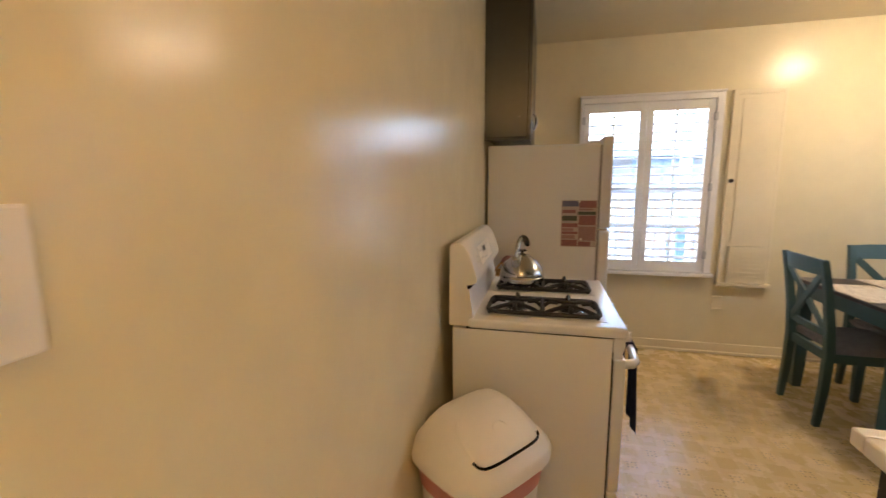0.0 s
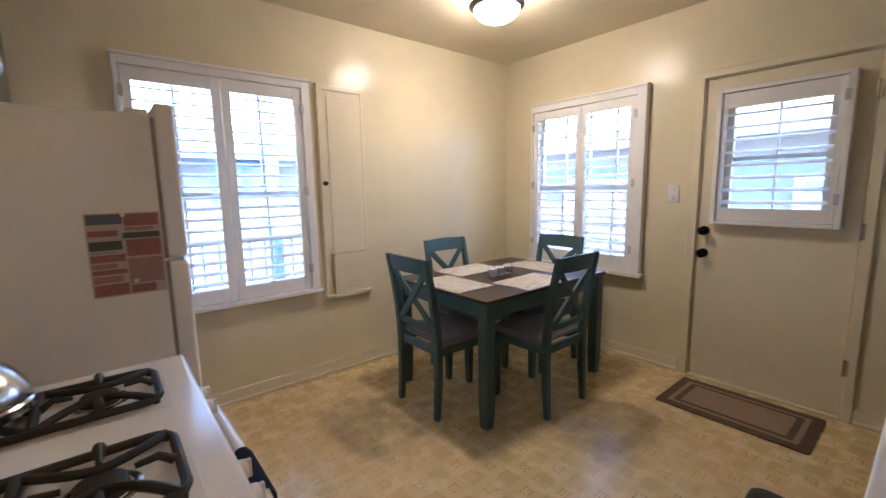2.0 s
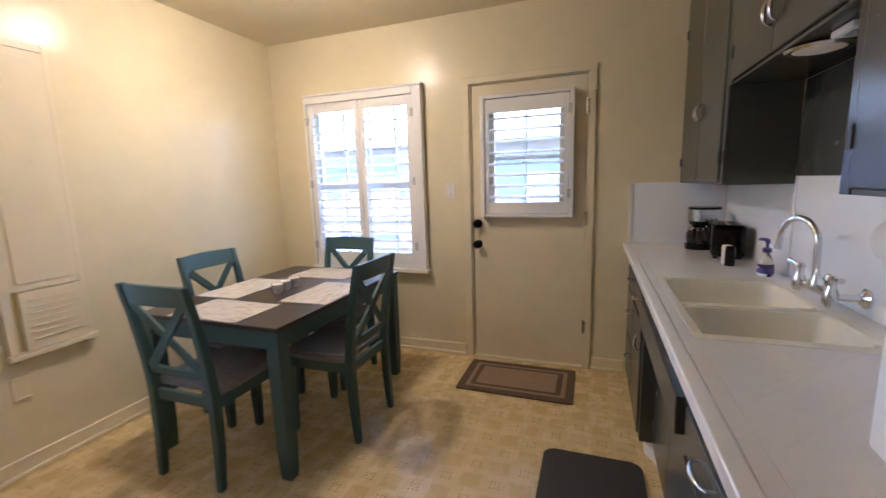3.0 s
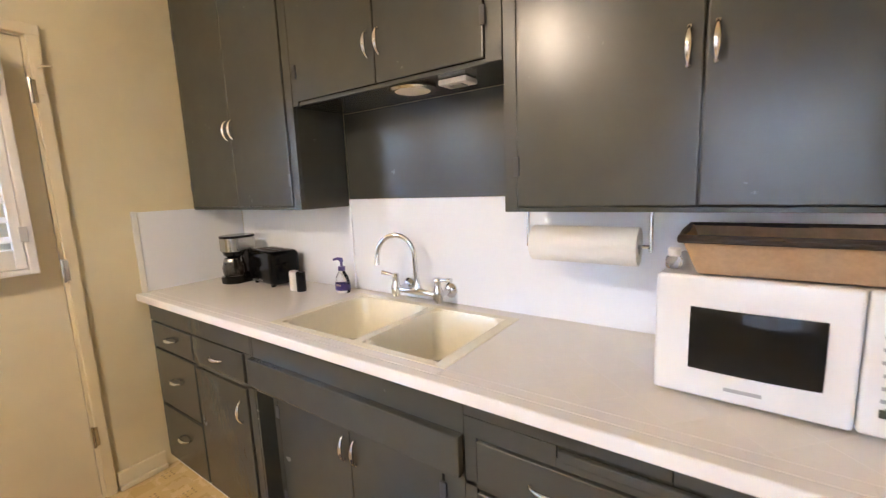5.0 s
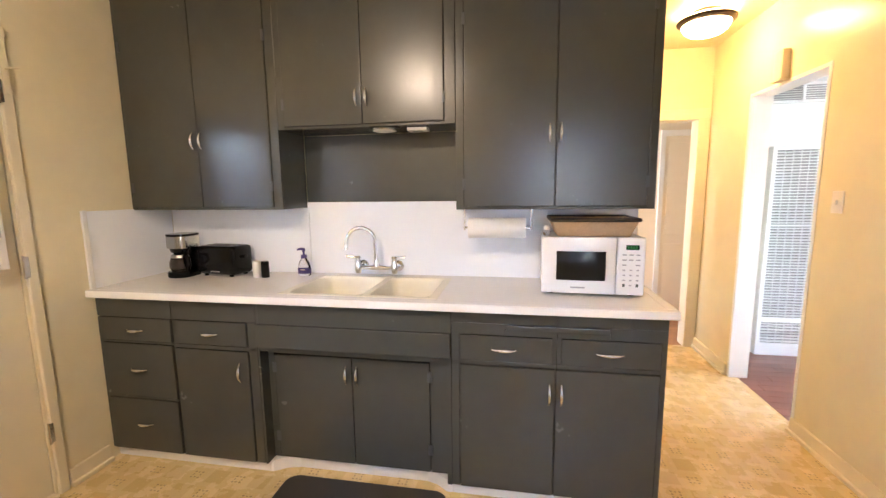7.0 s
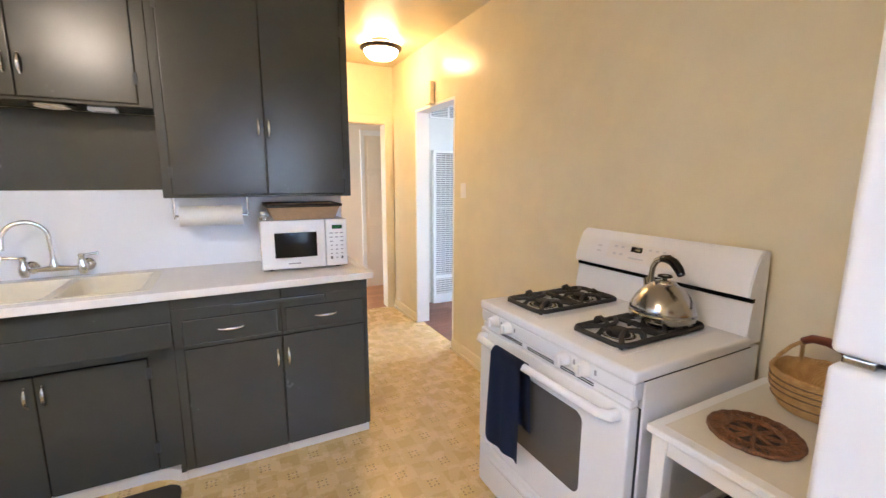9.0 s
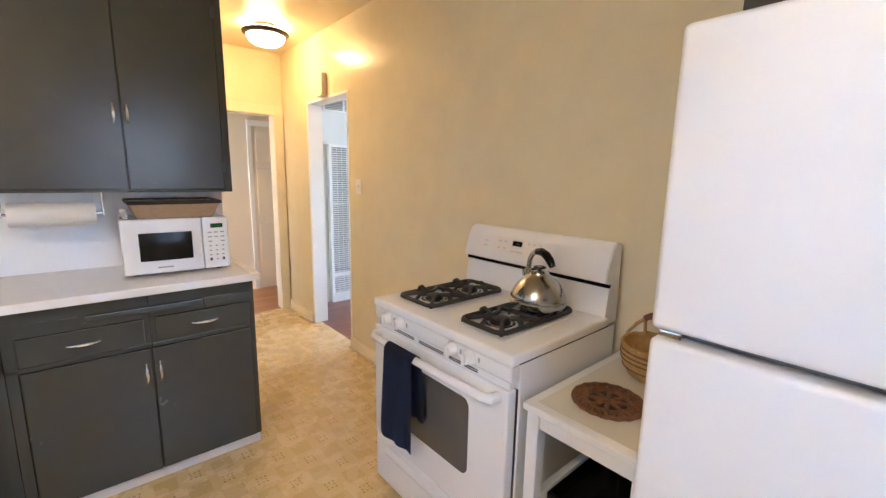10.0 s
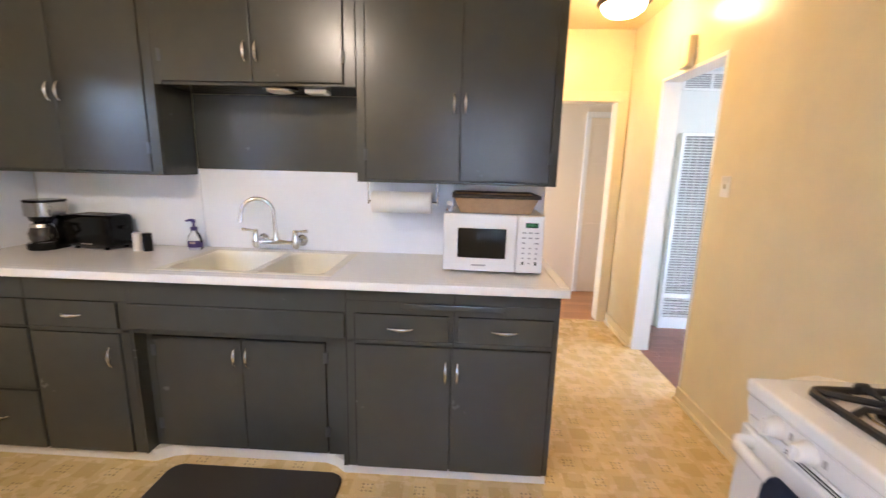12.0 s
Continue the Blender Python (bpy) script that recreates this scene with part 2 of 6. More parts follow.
def stripes():
    """Placemat cloth with uneven woven stripes."""
    n = Nodes("striped_cloth")
    p = n.where()
    a = n.noise(1.0, 2.0, (9.0, 110.0, 1.0))
    fine = n.m("SINE", n.m("MULTIPLY", p[0], 1500.0))
    t = n.ramp(a, 0.52, 0.62)
    n.set(Base_Color=n.mix(t, (0.62, 0.56, 0.46), (0.36, 0.30, 0.24)), Roughness=0.9)
    return n.bump(n.m("ADD", fine, n.noise(300.0, 2.0)), 0.5, 0.001).mat


def glass(name, tint=(1, 1, 1), rough=0.0):
    n = Nodes(name)
    n.set(Base_Color=tint, Roughness=rough, Transmission_Weight=1.0, IOR=1.45)
    return n.mat


CREAM = wall_paint("cream_paint", (0.74, 0.655, 0.445))
CEIL = wall_paint("ceiling_paint", (0.72, 0.63, 0.44), 0.34)
TRIM = wall_paint("cream_trim_paint", (0.76, 0.67, 0.48), 0.28)
WHITE_TRIM = plain("white_trim_paint", (0.80, 0.79, 0.76), 0.35, var=0.03, bump=0.08, fine=90)
SHUTTER = plain("shutter_white", (0.82, 0.80, 0.77), 0.4, var=0.03, bump=0.05)
GREY_WALL = plain("pale_grey_wall", (0.66, 0.67, 0.66), 0.6, var=0.03, bump=0.1, fine=120)
BEIGE_WALL = plain("beige_wall", (0.76, 0.67, 0.53), 0.6, var=0.03, bump=0.1, fine=120)
VINYL = vinyl()
WOOD_RED = wood("dark_red_floorboard", (0.15, 0.06, 0.042), (0.30, 0.135, 0.09), 0.30, along=0)
WOOD_ORANGE = wood("orange_floorboard", (0.26, 0.11, 0.04), (0.45, 0.22, 0.09), 0.35, along=0)
CABINET = gloss_paint("charcoal_gloss_paint", (0.060, 0.0605, 0.0525), 0.25)
CABINET_IN = plain("charcoal_inside_paint", (0.035, 0.035, 0.038), 0.5, var=0.1, bump=0.08)
COUNTER = plain("pale_counter", (0.84, 0.81, 0.77), 0.17, var=0.04, fine=45, bump=0.03, rvar=0.1)
COUNTER_RIM = plain("white_counter_edge", (0.85, 0.83, 0.80), 0.2, var=0.03, bump=0.03)
FAR_GLASS = plain("pale_far_glass", (0.24, 0.33, 0.45), 0.3, var=0.1, bump=0.0)
BEIGE_TOP = plain("beige_laminate", (0.68, 0.63, 0.52), 0.33, var=0.04, bump=0.03)
SPLASH = plain("white_splash_panel", (0.86, 0.88, 0.92), 0.33, var=0.02, big=2.5, bump=0.012)
ENAMEL = plain("almond_sink_enamel", (0.84, 0.79, 0.64), 0.15, var=0.06, big=8.0, bump=0.02)
CHROME = plain("chrome", (0.72, 0.72, 0.73), 0.09, 1.0, var=0.05, bump=0.02)
STEEL = plain("brushed_steel", (0.48, 0.47, 0.45), 0.21, 1.0, var=0.08, fine=160, bump=0.1, stretch=(1, 1, 0.04))
NICKEL = plain("satin_nickel", (0.66, 0.64, 0.60), 0.22, 1.0, var=0.05, bump=0.03)
BLACK = plain("black_plastic", (0.004, 0.004, 0.004), 0.13, var=0.1, bump=0.03, ior=1.30)
BLACK_MATT = plain("black_cast_iron", (0.016, 0.015, 0.015), 0.55, var=0.2, fine=250, bump=0.35)
BRONZE = plain("dark_bronze", (0.035, 0.024, 0.017), 0.38, 0.6, var=0.15, bump=0.1)
APPLIANCE = plain("white_appliance_enamel", (0.82, 0.82, 0.82), 0.22, var=0.025, bump=0.03)
FRIDGE = plain("textured_fridge_enamel", (0.80, 0.80, 0.81), 0.34, var=0.02, fine=420, bump=0.22)
PLASTIC = plain("white_plastic", (0.78, 0.75, 0.71), 0.38, var=0.03, bump=0.04)
GREY_PLASTIC = plain("grey_plastic", (0.30, 0.30, 0.30), 0.4, var=0.06, bump=0.05)
DARK_GLASS = plain("dark_oven_glass", (0.02, 0.019, 0.018), 0.05, var=0.1, bump=0.0, rvar=0.02)
OVEN_GLASS = plain("grey_oven_glass", (0.10, 0.095, 0.088), 0.08, var=0.08, bump=0.0, rvar=0.03)
TEAL = plain("teal_wood_paint", (0.046, 0.100, 0.104), 0.42, var=0.08, big=4.0, fine=30, bump=0.08, stretch=(1, 1, 0.15))
TABLETOP = wood("dark_brown_tabletop", (0.030, 0.021, 0.017), (0.070, 0.050, 0.040), 0.33, along=0, scale=20)
FABRIC = weave("grey_seat_fabric", (0.21, 0.20, 0.215), (0.37, 0.355, 0.375), 0.003, 0.95)
CLOTH = stripes()
NAVY = plain("navy_towel", (0.020, 0.032, 0.075), 0.95, var=0.2, fine=400, bump=0.6)
RATTAN = weave("brown_rattan", (0.055, 0.020, 0.008), (0.30, 0.125, 0.048), 0.006, 0.45)
STRAW = weave("golden_straw", (0.38, 0.20, 0.055), (0.64, 0.40, 0.14), 0.007, 0.7)
STRAW_DARK = weave("brown_straw", (0.14, 0.08, 0.03), (0.24, 0.14, 0.06), 0.007, 0.7)
LEATHER = plain("red_brown_leather", (0.16, 0.045, 0.025), 0.45, var=0.15, bump=0.2)
SEAGRASS = plain("tan_pressed_fibre", (0.42, 0.28, 0.16), 0.8, var=0.22, big=10, fine=120, bump=0.5)
DARK_RIM = plain("dark_brown_binding", (0.028, 0.018, 0.013), 0.5, var=0.2, bump=0.2)
PAPER = plain("paper_towel", (0.80, 0.78, 0.74), 0.95, var=0.02, fine=180, bump=0.5)
MAT_BROWN = weave("brown_mat_pile", (0.10, 0.062, 0.038), (0.17, 0.11, 0.07), 0.005, 0.95)
MAT_TAN = weave("tan_mat_pile", (0.30, 0.20, 0.125), (0.42, 0.30, 0.19), 0.005, 0.95)
RUBBER = plain("charcoal_rubber_mat", (0.040, 0.036, 0.034), 0.7, var=0.15, fine=200, bump=0.3)
PURPLE = plain("purple_label", (0.06, 0.04, 0.19), 0.35, var=0.1, bump=0.0)
WAX = plain("white_wax", (0.78, 0.74, 0.68), 0.4, var=0.03, bump=0.05)
CLEAR = glass("clear_glass")
CARAFE = glass("smoky_glass", (0.35, 0.32, 0.30))
PANE = glass("window_glass", (0.97, 0.99, 1.0))
PRINT_GREY = plain("grey_print", (0.36, 0.36, 0.37), 0.5, var=0.05, bump=0.0)
PRINT_FAINT = plain("faint_grey_print", (0.60, 0.60, 0.60), 0.5, var=0.05, bump=0.0)
HINGE = plain("pale_grey_hinge", (0.50, 0.50, 0.50), 0.35, var=0.05, bump=0.05)
PRINT_RED = plain("red_print", (0.28, 0.115, 0.125), 0.5, var=0.35, big=40, bump=0.0)
PRINT_ROSE = plain("rose_print", (0.34, 0.20, 0.20), 0.5, var=0.3, big=40, bump=0.0)
PRINT_BLUE = plain("blue_print", (0.10, 0.11, 0.20), 0.5, var=0.3, big=40, bump=0.0)
PRINT_DARK = plain("dark_green_print", (0.06, 0.075, 0.06), 0.5, var=0.3, big=40, bump=0.0)
PRINT_PALE = plain("pale_print", (0.50, 0.42, 0.39), 0.5, var=0.2, big=40, bump=0.0)
PINK = plain("pink_bag_plastic", (0.60, 0.22, 0.20), 0.4, var=0.1, bump=0.1)
GREEN_LED = glow("green_display", (0.05, 0.9, 0.15), 0.004, (0.01, 0.05, 0.01))
DOME = bowl_glow("lit_frosted_glass", LAMP_COLOUR, LAMP_POWER)
HALL_DOME = bowl_glow("lit_frosted_glass_hall", HALL_COLOUR, HALL_POWER)
STUCCO = plain("pale_stucco_upper", (0.27, 0.265, 0.27), 0.9, var=0.06, fine=60, bump=0.4)
STUCCO_WARM = plain("pale_stucco", (0.25, 0.275, 0.315), 0.9, var=0.06, fine=60, bump=0.4)
BLUE_WOOD = plain("blue_grey_timber", (0.16, 0.27, 0.42), 0.6, var=0.1, bump=0.2)
BLUE_SIDING = plain("lavender_siding", (0.17, 0.21, 0.31), 0.8, var=0.08, bump=0.2)
ROOF = plain("grey_roof_shingle", (0.20, 0.215, 0.25), 0.9, var=0.25, fine=20, bump=0.5)
GRASS = plain("yard_ground", (0.26, 0.25, 0.22), 0.95, var=0.3, big=0.5, fine=15, bump=0.5)

# ---- setting ----
H = 2.51          # ceiling
WX, EX = -0.45, 3.20   # stove wall, door wall
NY, SY = 3.60, 0.24    # window wall, sink wall
HY = -1.36        # end of the hall


def wall(name, label, material, *spans):
    return tagged(part(name, boxes(*spans), material), label, "wall", kind="structure")


wall("wall_west", "glossy cream painted plaster wall behind the stove", CREAM,
     (WX - 0.12, WX, -0.04, NY + 0.15, 0, H), (WX - 0.12, WX, HY, -0.75, 0, H), (WX - 0.12, WX, -0.75, -0.04, 2.0, H))
wall("wall_north", "glossy cream painted plaster wall with a shuttered window", CREAM,
     (WX, 0.195, NY, NY + 0.15, 0, H), (1.185, EX + 0.15, NY, NY + 0.15, 0, H), (0.195, 1.185, NY, NY + 0.15, 0, 0.70), (0.195, 1.185, NY, NY + 0.15, 2.02, H))
wall("wall_east", "glossy cream painted plaster wall with a door and a window", CREAM,
     (EX, EX + 0.15, SY - 0.12, 1.05, 0, H), (EX, EX + 0.15, 1.05, 1.87, 2.03, H), (EX, EX + 0.15, 1.87, 2.26, 0, H),
     (EX, EX + 0.15, 2.26, 3.24, 0, 0.72), (EX, EX + 0.15, 2.26, 3.24, 2.01, H), (EX, EX + 0.15, 3.24, NY, 0, H))
wall("wall_south", "cream painted plaster wall behind the sink counter", CREAM, (0.50, EX, SY - 0.12, SY, 0, H))
wall("wall_hall_east", "cream painted hall wall", CREAM, (0.50, 0.62, HY, SY - 0.12, 0, H))
wall("wall_hall_end", "cream painted wall at the hall's end with a doorway", CREAM,
     (WX - 0.12, -0.36, HY - 0.12, HY, 0, H), (0.40, 0.62, HY - 0.12, HY, 0, H), (-0.36, 0.40, HY - 0.12, HY, 1.95, H))
wall("wall_living_south", "pale grey living room wall behind the wall heater", GREY_WALL, (-3.6, WX - 0.12, -1.42, -1.30, 0, H))
wall("wall_living_north", "pale grey living room wall", GREY_WALL, (-3.6, WX - 0.12, 2.4, 2.52, 0, H))
wall("wall_living_west", "pale grey living room wall with a wide window opening", GREY_WALL,
     (-3.72, -3.6, -1.42, -1.0, 0, H), (-3.72, -3.6, 1.6, 2.52, 0, H), (-3.72, -3.6, -1.0, 1.6, 0, 0.7), (-3.72, -3.6, -1.0, 1.6, 2.2, H))
wall("wall_bedroom_back", "beige wall of the room beyond the hall", BEIGE_WALL, (-1.5, 2.2, -2.44, -2.32, 0, H))
wall("wall_bedroom_west", "beige side wall of the room beyond the hall", BEIGE_WALL, (-1.5, -1.38, -2.32, HY - 0.12, 0, H))
wall("wall_bedroom_front", "beige wall beside the hall doorway", BEIGE_WALL, (-1.38, WX - 0.12, HY - 0.12, HY - 0.064, 0, H), (0.62, 2.2, HY - 0.12, HY, 0, H))
# Opening assumed here, out of view, so daylight brightens this room.
wall("wall_bedroom_east", "beige wall with an assumed opening that lets daylight in", BEIGE_WALL, (2.2, 2.32, -2.44, -2.28, 0, H), (2.2, 2.32, -1.52, HY, 0, H), (2.2, 2.32, -2.28, -1.52, 0, 0.5), (2.2, 2.32, -2.28, -1.52, 2.3, H))

tagged(part("ceiling", boxes((WX - 0.12, EX + 0.15, HY - 0.12, NY + 0.15, H, H + 0.12)), CEIL), "cream gloss painted plaster kitchen ceiling", "ceiling", kind="structure")
tagged(part("ceiling_living", boxes((-3.72, WX - 0.12, -1.42, 2.52, H, H + 0.12)), GREY_WALL), "pale living room ceiling", "ceiling", kind="structure")
tagged(part("ceiling_bedroom", boxes((-1.5, 2.32, -2.44, HY - 0.12, H, H + 0.12)), BEIGE_WALL), "beige ceiling beyond the hall", "ceiling", kind="structure")
tagged(part("floor", boxes((WX - 0.06, EX + 0.05, HY - 0.02, NY, -0.1, 0.0)), VINYL), "tan checked sheet vinyl floor with flowered squares", "floor", kind="structure")

living_floor = tagged(new("floor_living"), "dark red-brown wooden living room floorboards", "floor", kind="structure")
part("subfloor", boxes((-3.72, WX - 0.06, -1.42, 2.52, -0.1, -0.004)), DARK_RIM, living_floor)
bedroom_floor = tagged(new("floor_bedroom"), "orange-brown wooden floorboards beyond the hall", "floor", kind="structure")
part("subfloor", boxes((-1.5, 2.32, -2.44, HY - 0.02, -0.1, -0.004)), DARK_RIM, bedroom_floor)

tagged(part("ground", boxes((-400, 400, -400, 400, -0.6, -0.45)), GRASS), "dry yard ground outside the house", "ground", kind="structure")


def baseboard(name, spans):
    """A board with a rounded cap and a shoe along the floor."""
    ob = tagged(new(name), "cream painted wooden baseboard with a shoe moulding", "baseboard", kind="structure")
    for x0, x1, y0, y1, nx, ny in spans:
        for t, h0, h1 in ((0.016, 0.0, 0.090), (0.030, 0.0, 0.024)):
            bx = [x0, x1, y0, y1]
            if nx > 0:
                bx[0], bx[1] = x0, x0 + t
            elif nx < 0:
                bx[0], bx[1] = x0 - t, x0
            elif ny > 0:
                bx[2], bx[3] = y0, y0 + t
            else:
                bx[2], bx[3] = y0 - t, y0
            part("board" if h1 > 0.05 else "shoe_moulding", boxes((*bx, h0 + 0.001, h1), bevel=0.006), TRIM, ob)
    return ob


baseboard("baseboard", [(WX, WX, -0.035, NY, 1, 0), (WX, WX, HY, -0.78, 1, 0), (WX + 0.03, EX, NY, NY, 0, -1), (EX, EX, 1.925, NY - 0.03, -1, 0), (EX, EX, 0.80, 1.005, -1, 0),
                        (0.5, 0.5, HY, SY - 0.12, -1, 0)])

# white lining of the living room opening, set into the wall
arch = tagged(new("trim"), "white painted lining of the living room opening", "door frame", kind="structure")
part("jamb", boxes((WX - 0.125, WX + 0.004, -0.772, -0.750 + 0.004, 0, 1.996), bevel=0.002), WHITE_TRIM, arch)
part("jamb", boxes((WX - 0.125, WX + 0.004, -0.044, -0.022, 0, 1.996), bevel=0.002), WHITE_TRIM, arch)
part("head", boxes((WX - 0.125, WX + 0.004, -0.772, -0.022, 1.990, 2.012), bevel=0.002), WHITE_TRIM, arch)

end_trim = tagged(new("trim_hall"), "cream painted casing of the hall's end doorway", "door frame", kind="structure")
part("casing", boxes((-0.445, -0.355, HY - 0.125, HY + 0.018, 0.001, 1.948), bevel=0.005), TRIM, end_trim)
part("casing", boxes((0.395, 0.480, HY - 0.125, HY + 0.018, 0.001, 1.948), bevel=0.005), TRIM, end_trim)
part("casing", boxes((-0.447, 0.482, HY - 0.125, HY + 0.020, 1.945, 2.03), bevel=0.005), TRIM, end_trim)


# ---- shuttered windows ----
def louvre_panel(parent, to_world, u0, u1, z0, z1, tilt, step=0.0645, mat=None, rod=True):
    """Louvres between u0 and u1 and up from z0 to z1 in a wall's plane; to_world turns (u, depth, z) to metres."""
    mat = mat or SHUTTER
    n = int((z1 - z0) / step)
    gap = (z1 - z0) / n
    for i in range(n):
        z = z0 + gap * (i + 0.5)
        bm = bmesh.new()
        ring = []
        for k in range(10):
            a = 2 * math.pi * k / 10
            y, h = 0.031 * math.cos(a), 0.0046 * math.sin(a)
            c, s = math.cos(radians(tilt)), math.sin(radians(tilt))
            ring.append((y * c - h * s, y * s + h * c))
        a = [bm.verts.new(to_world(u0 + 0.001, 0.018 + y, z + h)) for y, h in ring]
        b = [bm.verts.new(to_world(u1 - 0.001, 0.018 + y, z + h)) for y, h in ring]
        bm.faces.new(a)
        bm.faces.new(b[::-1])
        for k in range(10):
            bm.faces.new((a[k], a[(k + 1) % 10], b[(k + 1) % 10], b[k]))
        part("louvre", bm, mat, parent, smooth=True)


def span(to_world, u0, u1, d0, d1, z0, z1):
    a, b = to_world(u0, d0, z0), to_world(u1, d1, z1)
    return (min(a[0], b[0]), max(a[0], b[0]), min(a[1], b[1]), max(a[1], b[1]), z0, z1)


def shuttered_window(name, label, to_world, u0, u1, z0, z1, panels, oz0, oz1, hole, tilt):
    """Depth 0 is the shutters' front plane; it grows into the wall. hole: the opening in the wall."""
    w = tagged(new(name), label, "window", kind="structure")
    s = lambda *a: span(to_world, *a)
    side = panels[0][0] - 0.048, panels[-1][1] + 0.048
    part("window_frame", boxes(s(u0, side[0] - 0.002, -0.012, 0.039, z0 + 0.02, z1), s(side[1] + 0.002, u1, -0.012, 0.039, z0 + 0.02, z1),
                               s(side[0] - 0.002, side[1] + 0.002, -0.012, 0.039, oz1 + 0.072, z1), bevel=0.004), SHUTTER, w)
    part("crown", boxes(s(u0 - 0.006, u1 + 0.006, -0.02, 0.039, z1 + 0.0005, z1 + 0.018), bevel=0.005), SHUTTER, w)
    part("window_sill", boxes(s(u0 - 0.02, u1 + 0.02, -0.03, 0.039, z0 - 0.012, z0 + 0.018), bevel=0.006), SHUTTER, w)
    mid = [(panels[i][1] + panels[i + 1][0]) / 2 for i in range(len(panels) - 1)]
    edges = [side[0], *mid, side[1]]
    for i, (a, b) in enumerate(panels):
        p = part("shutter_panel", boxes(s(edges[i] + 0.002, a, 0.0, 0.034, z0 + 0.022, oz1 + 0.07), s(b, edges[i + 1] - 0.002, 0.0, 0.034, z0 + 0.022, oz1 + 0.07),
                                        s(a, b, 0.002, 0.032, z0 + 0.022, oz0), s(a, b, 0.002, 0.032, oz1, oz1 + 0.07), bevel=0.003), SHUTTER, w)
        louvre_panel(p, to_world, a, b, oz0, oz1, tilt)
        hu = edges[0] if i == 0 else edges[-1]
        for hz in (oz0 + 0.06, (oz0 + oz1) / 2, oz1 - 0.06):
            part("hinge", boxes(s(hu - 0.012, hu + 0.012, -0.016, -0.001, hz - 0.03, hz + 0.03), bevel=0.002), HINGE, p, "small pale grey hinge")
    a, b, c, d = hole
    zm = (c + d) / 2 - 0.03
    for lo, hi, dep in ((c + 0.004, zm + 0.02, 0.10), (zm - 0.02, d - 0.004, 0.135)):
        lights = [a + 0.022 + (b - a - 0.044) * k / 4 for k in range(5)]
        bars = [s(q - 0.008, q + 0.008, dep + 0.004, dep + 0.029, lo + 0.04, hi - 0.04) for q in lights[1:4]]
        rows = [lo + 0.04, (lo + hi) / 2, hi - 0.04] if dep < 0.12 else [lo + 0.04, hi - 0.04]
        cross = [s(lights[0], lights[4], dep + 0.006, dep + 0.027, q - 0.008, q + 0.008) for q in rows[1:-1]]
        sash = part("sash", boxes(s(a + 0.003, a + 0.022, dep, dep + 0.033, lo, hi), s(b - 0.022, b - 0.003, dep, dep + 0.033, lo, hi),
                                  s(a + 0.022, b - 0.022, dep, dep + 0.033, lo, lo + 0.04), s(a + 0.022, b - 0.022, dep, dep + 0.033, hi - 0.04, hi), *bars, *cross), WHITE_TRIM, w, "white wooden window sash")
        for q0, q1 in zip(lights, lights[1:]):
            for e0, e1 in zip(rows, rows[1:]):
                g = part("pane", boxes(s(q0 + 0.008, q1 - 0.008, dep + 0.015, dep + 0.018, e0 + 0.002, e1 - 0.002)), PANE, sash)
                g.visible_shadow = False
    return w


north = lambda u, d, z: (u, NY - 0.04 + d, z)
east = lambda u, d, z: (EX - 0.04 + d, u, z)
shuttered_window("window_1", "white plantation shutters over a sash window", north, 0.178, 1.205, 0.655, 2.055, [(0.252, 0.624), (0.726, 1.103)], 0.76, 1.94, (0.195, 1.185, 0.70, 2.02), 15)
shuttered_window("window_2", "white plantation shutters over a window by the table", east, 2.222, 3.255, 0.665, 2.055, [(2.346, 2.716), (2.798, 3.183)], 0.80, 1.93, (2.26, 3.24, 0.72, 2.01), 16)

# ---- back door ----
door = tagged(new("door_1"), "closed cream painted back door with a shuttered window", "door", kind="structure")
part("casing", boxes((EX - 0.018, EX - 0.0005, 1.013, 1.055, 0.001, 2.03), bevel=0.004), TRIM, door)
part("casing", boxes((EX - 0.018, EX - 0.0005, 1.865, 1.917, 0.001, 2.03), bevel=0.004), TRIM, door)
part("casing", boxes((EX - 0.020, EX - 0.0005, 1.010, 1.920, 2.025, 2.068), bevel=0.004), TRIM, door)
part("jamb", boxes((EX, EX + 0.15, 1.050, 1.066, 0, 2.03), (EX, EX + 0.15, 1.854, 1.870, 0, 2.03), (EX, EX + 0.15, 1.066, 1.854, 2.018, 2.03)), TRIM, door)
slab = part("door_slab", boxes((EX + 0.006, EX + 0.046, 1.069, 1.24, 0.018, 2.014), (EX + 0.006, EX + 0.046, 1.69, 1.851, 0.018, 2.014),
                               (EX + 0.006, EX + 0.046, 1.24, 1.69, 0.018, 1.19), (EX + 0.006, EX + 0.046, 1.24, 1.69, 1.83, 2.014)), TRIM, door)
part("threshold", boxes((EX - 0.025, EX + 0.12, 1.066, 1.854, 0.0005, 0.014), bevel=0.004), TRIM, door)
part("sash_rail", boxes((EX + 0.015, EX + 0.04, 1.24, 1.69, 1.49, 1.515), (EX + 0.017, EX + 0.037, 1.459, 1.471, 1.19, 1.49), (EX + 0.017, EX + 0.037, 1.459, 1.471, 1.515, 1.83)), WHITE_TRIM, slab)
# Stop strips added behind the slab to close its daylight leaks.
part("door_stop", boxes((EX + 0.047, EX + 0.075, 1.0665, 1.090, 0.0145, 2.0175), (EX + 0.047, EX + 0.075, 1.830, 1.8535, 0.0145, 2.0175), (EX + 0.047, EX + 0.075, 1.090, 1.830, 1.995, 2.0175), (EX + 0.047, EX + 0.075, 1.090, 1.830, 0.0145, 0.03)), TRIM, door)
pg = part("pane", boxes((EX + 0.026, EX + 0.029, 1.24, 1.69, 1.19, 1.83)), PANE, slab)
pg.visible_shadow = False
doorw = lambda u, d, z: (EX - 0.05 + d, u, z)
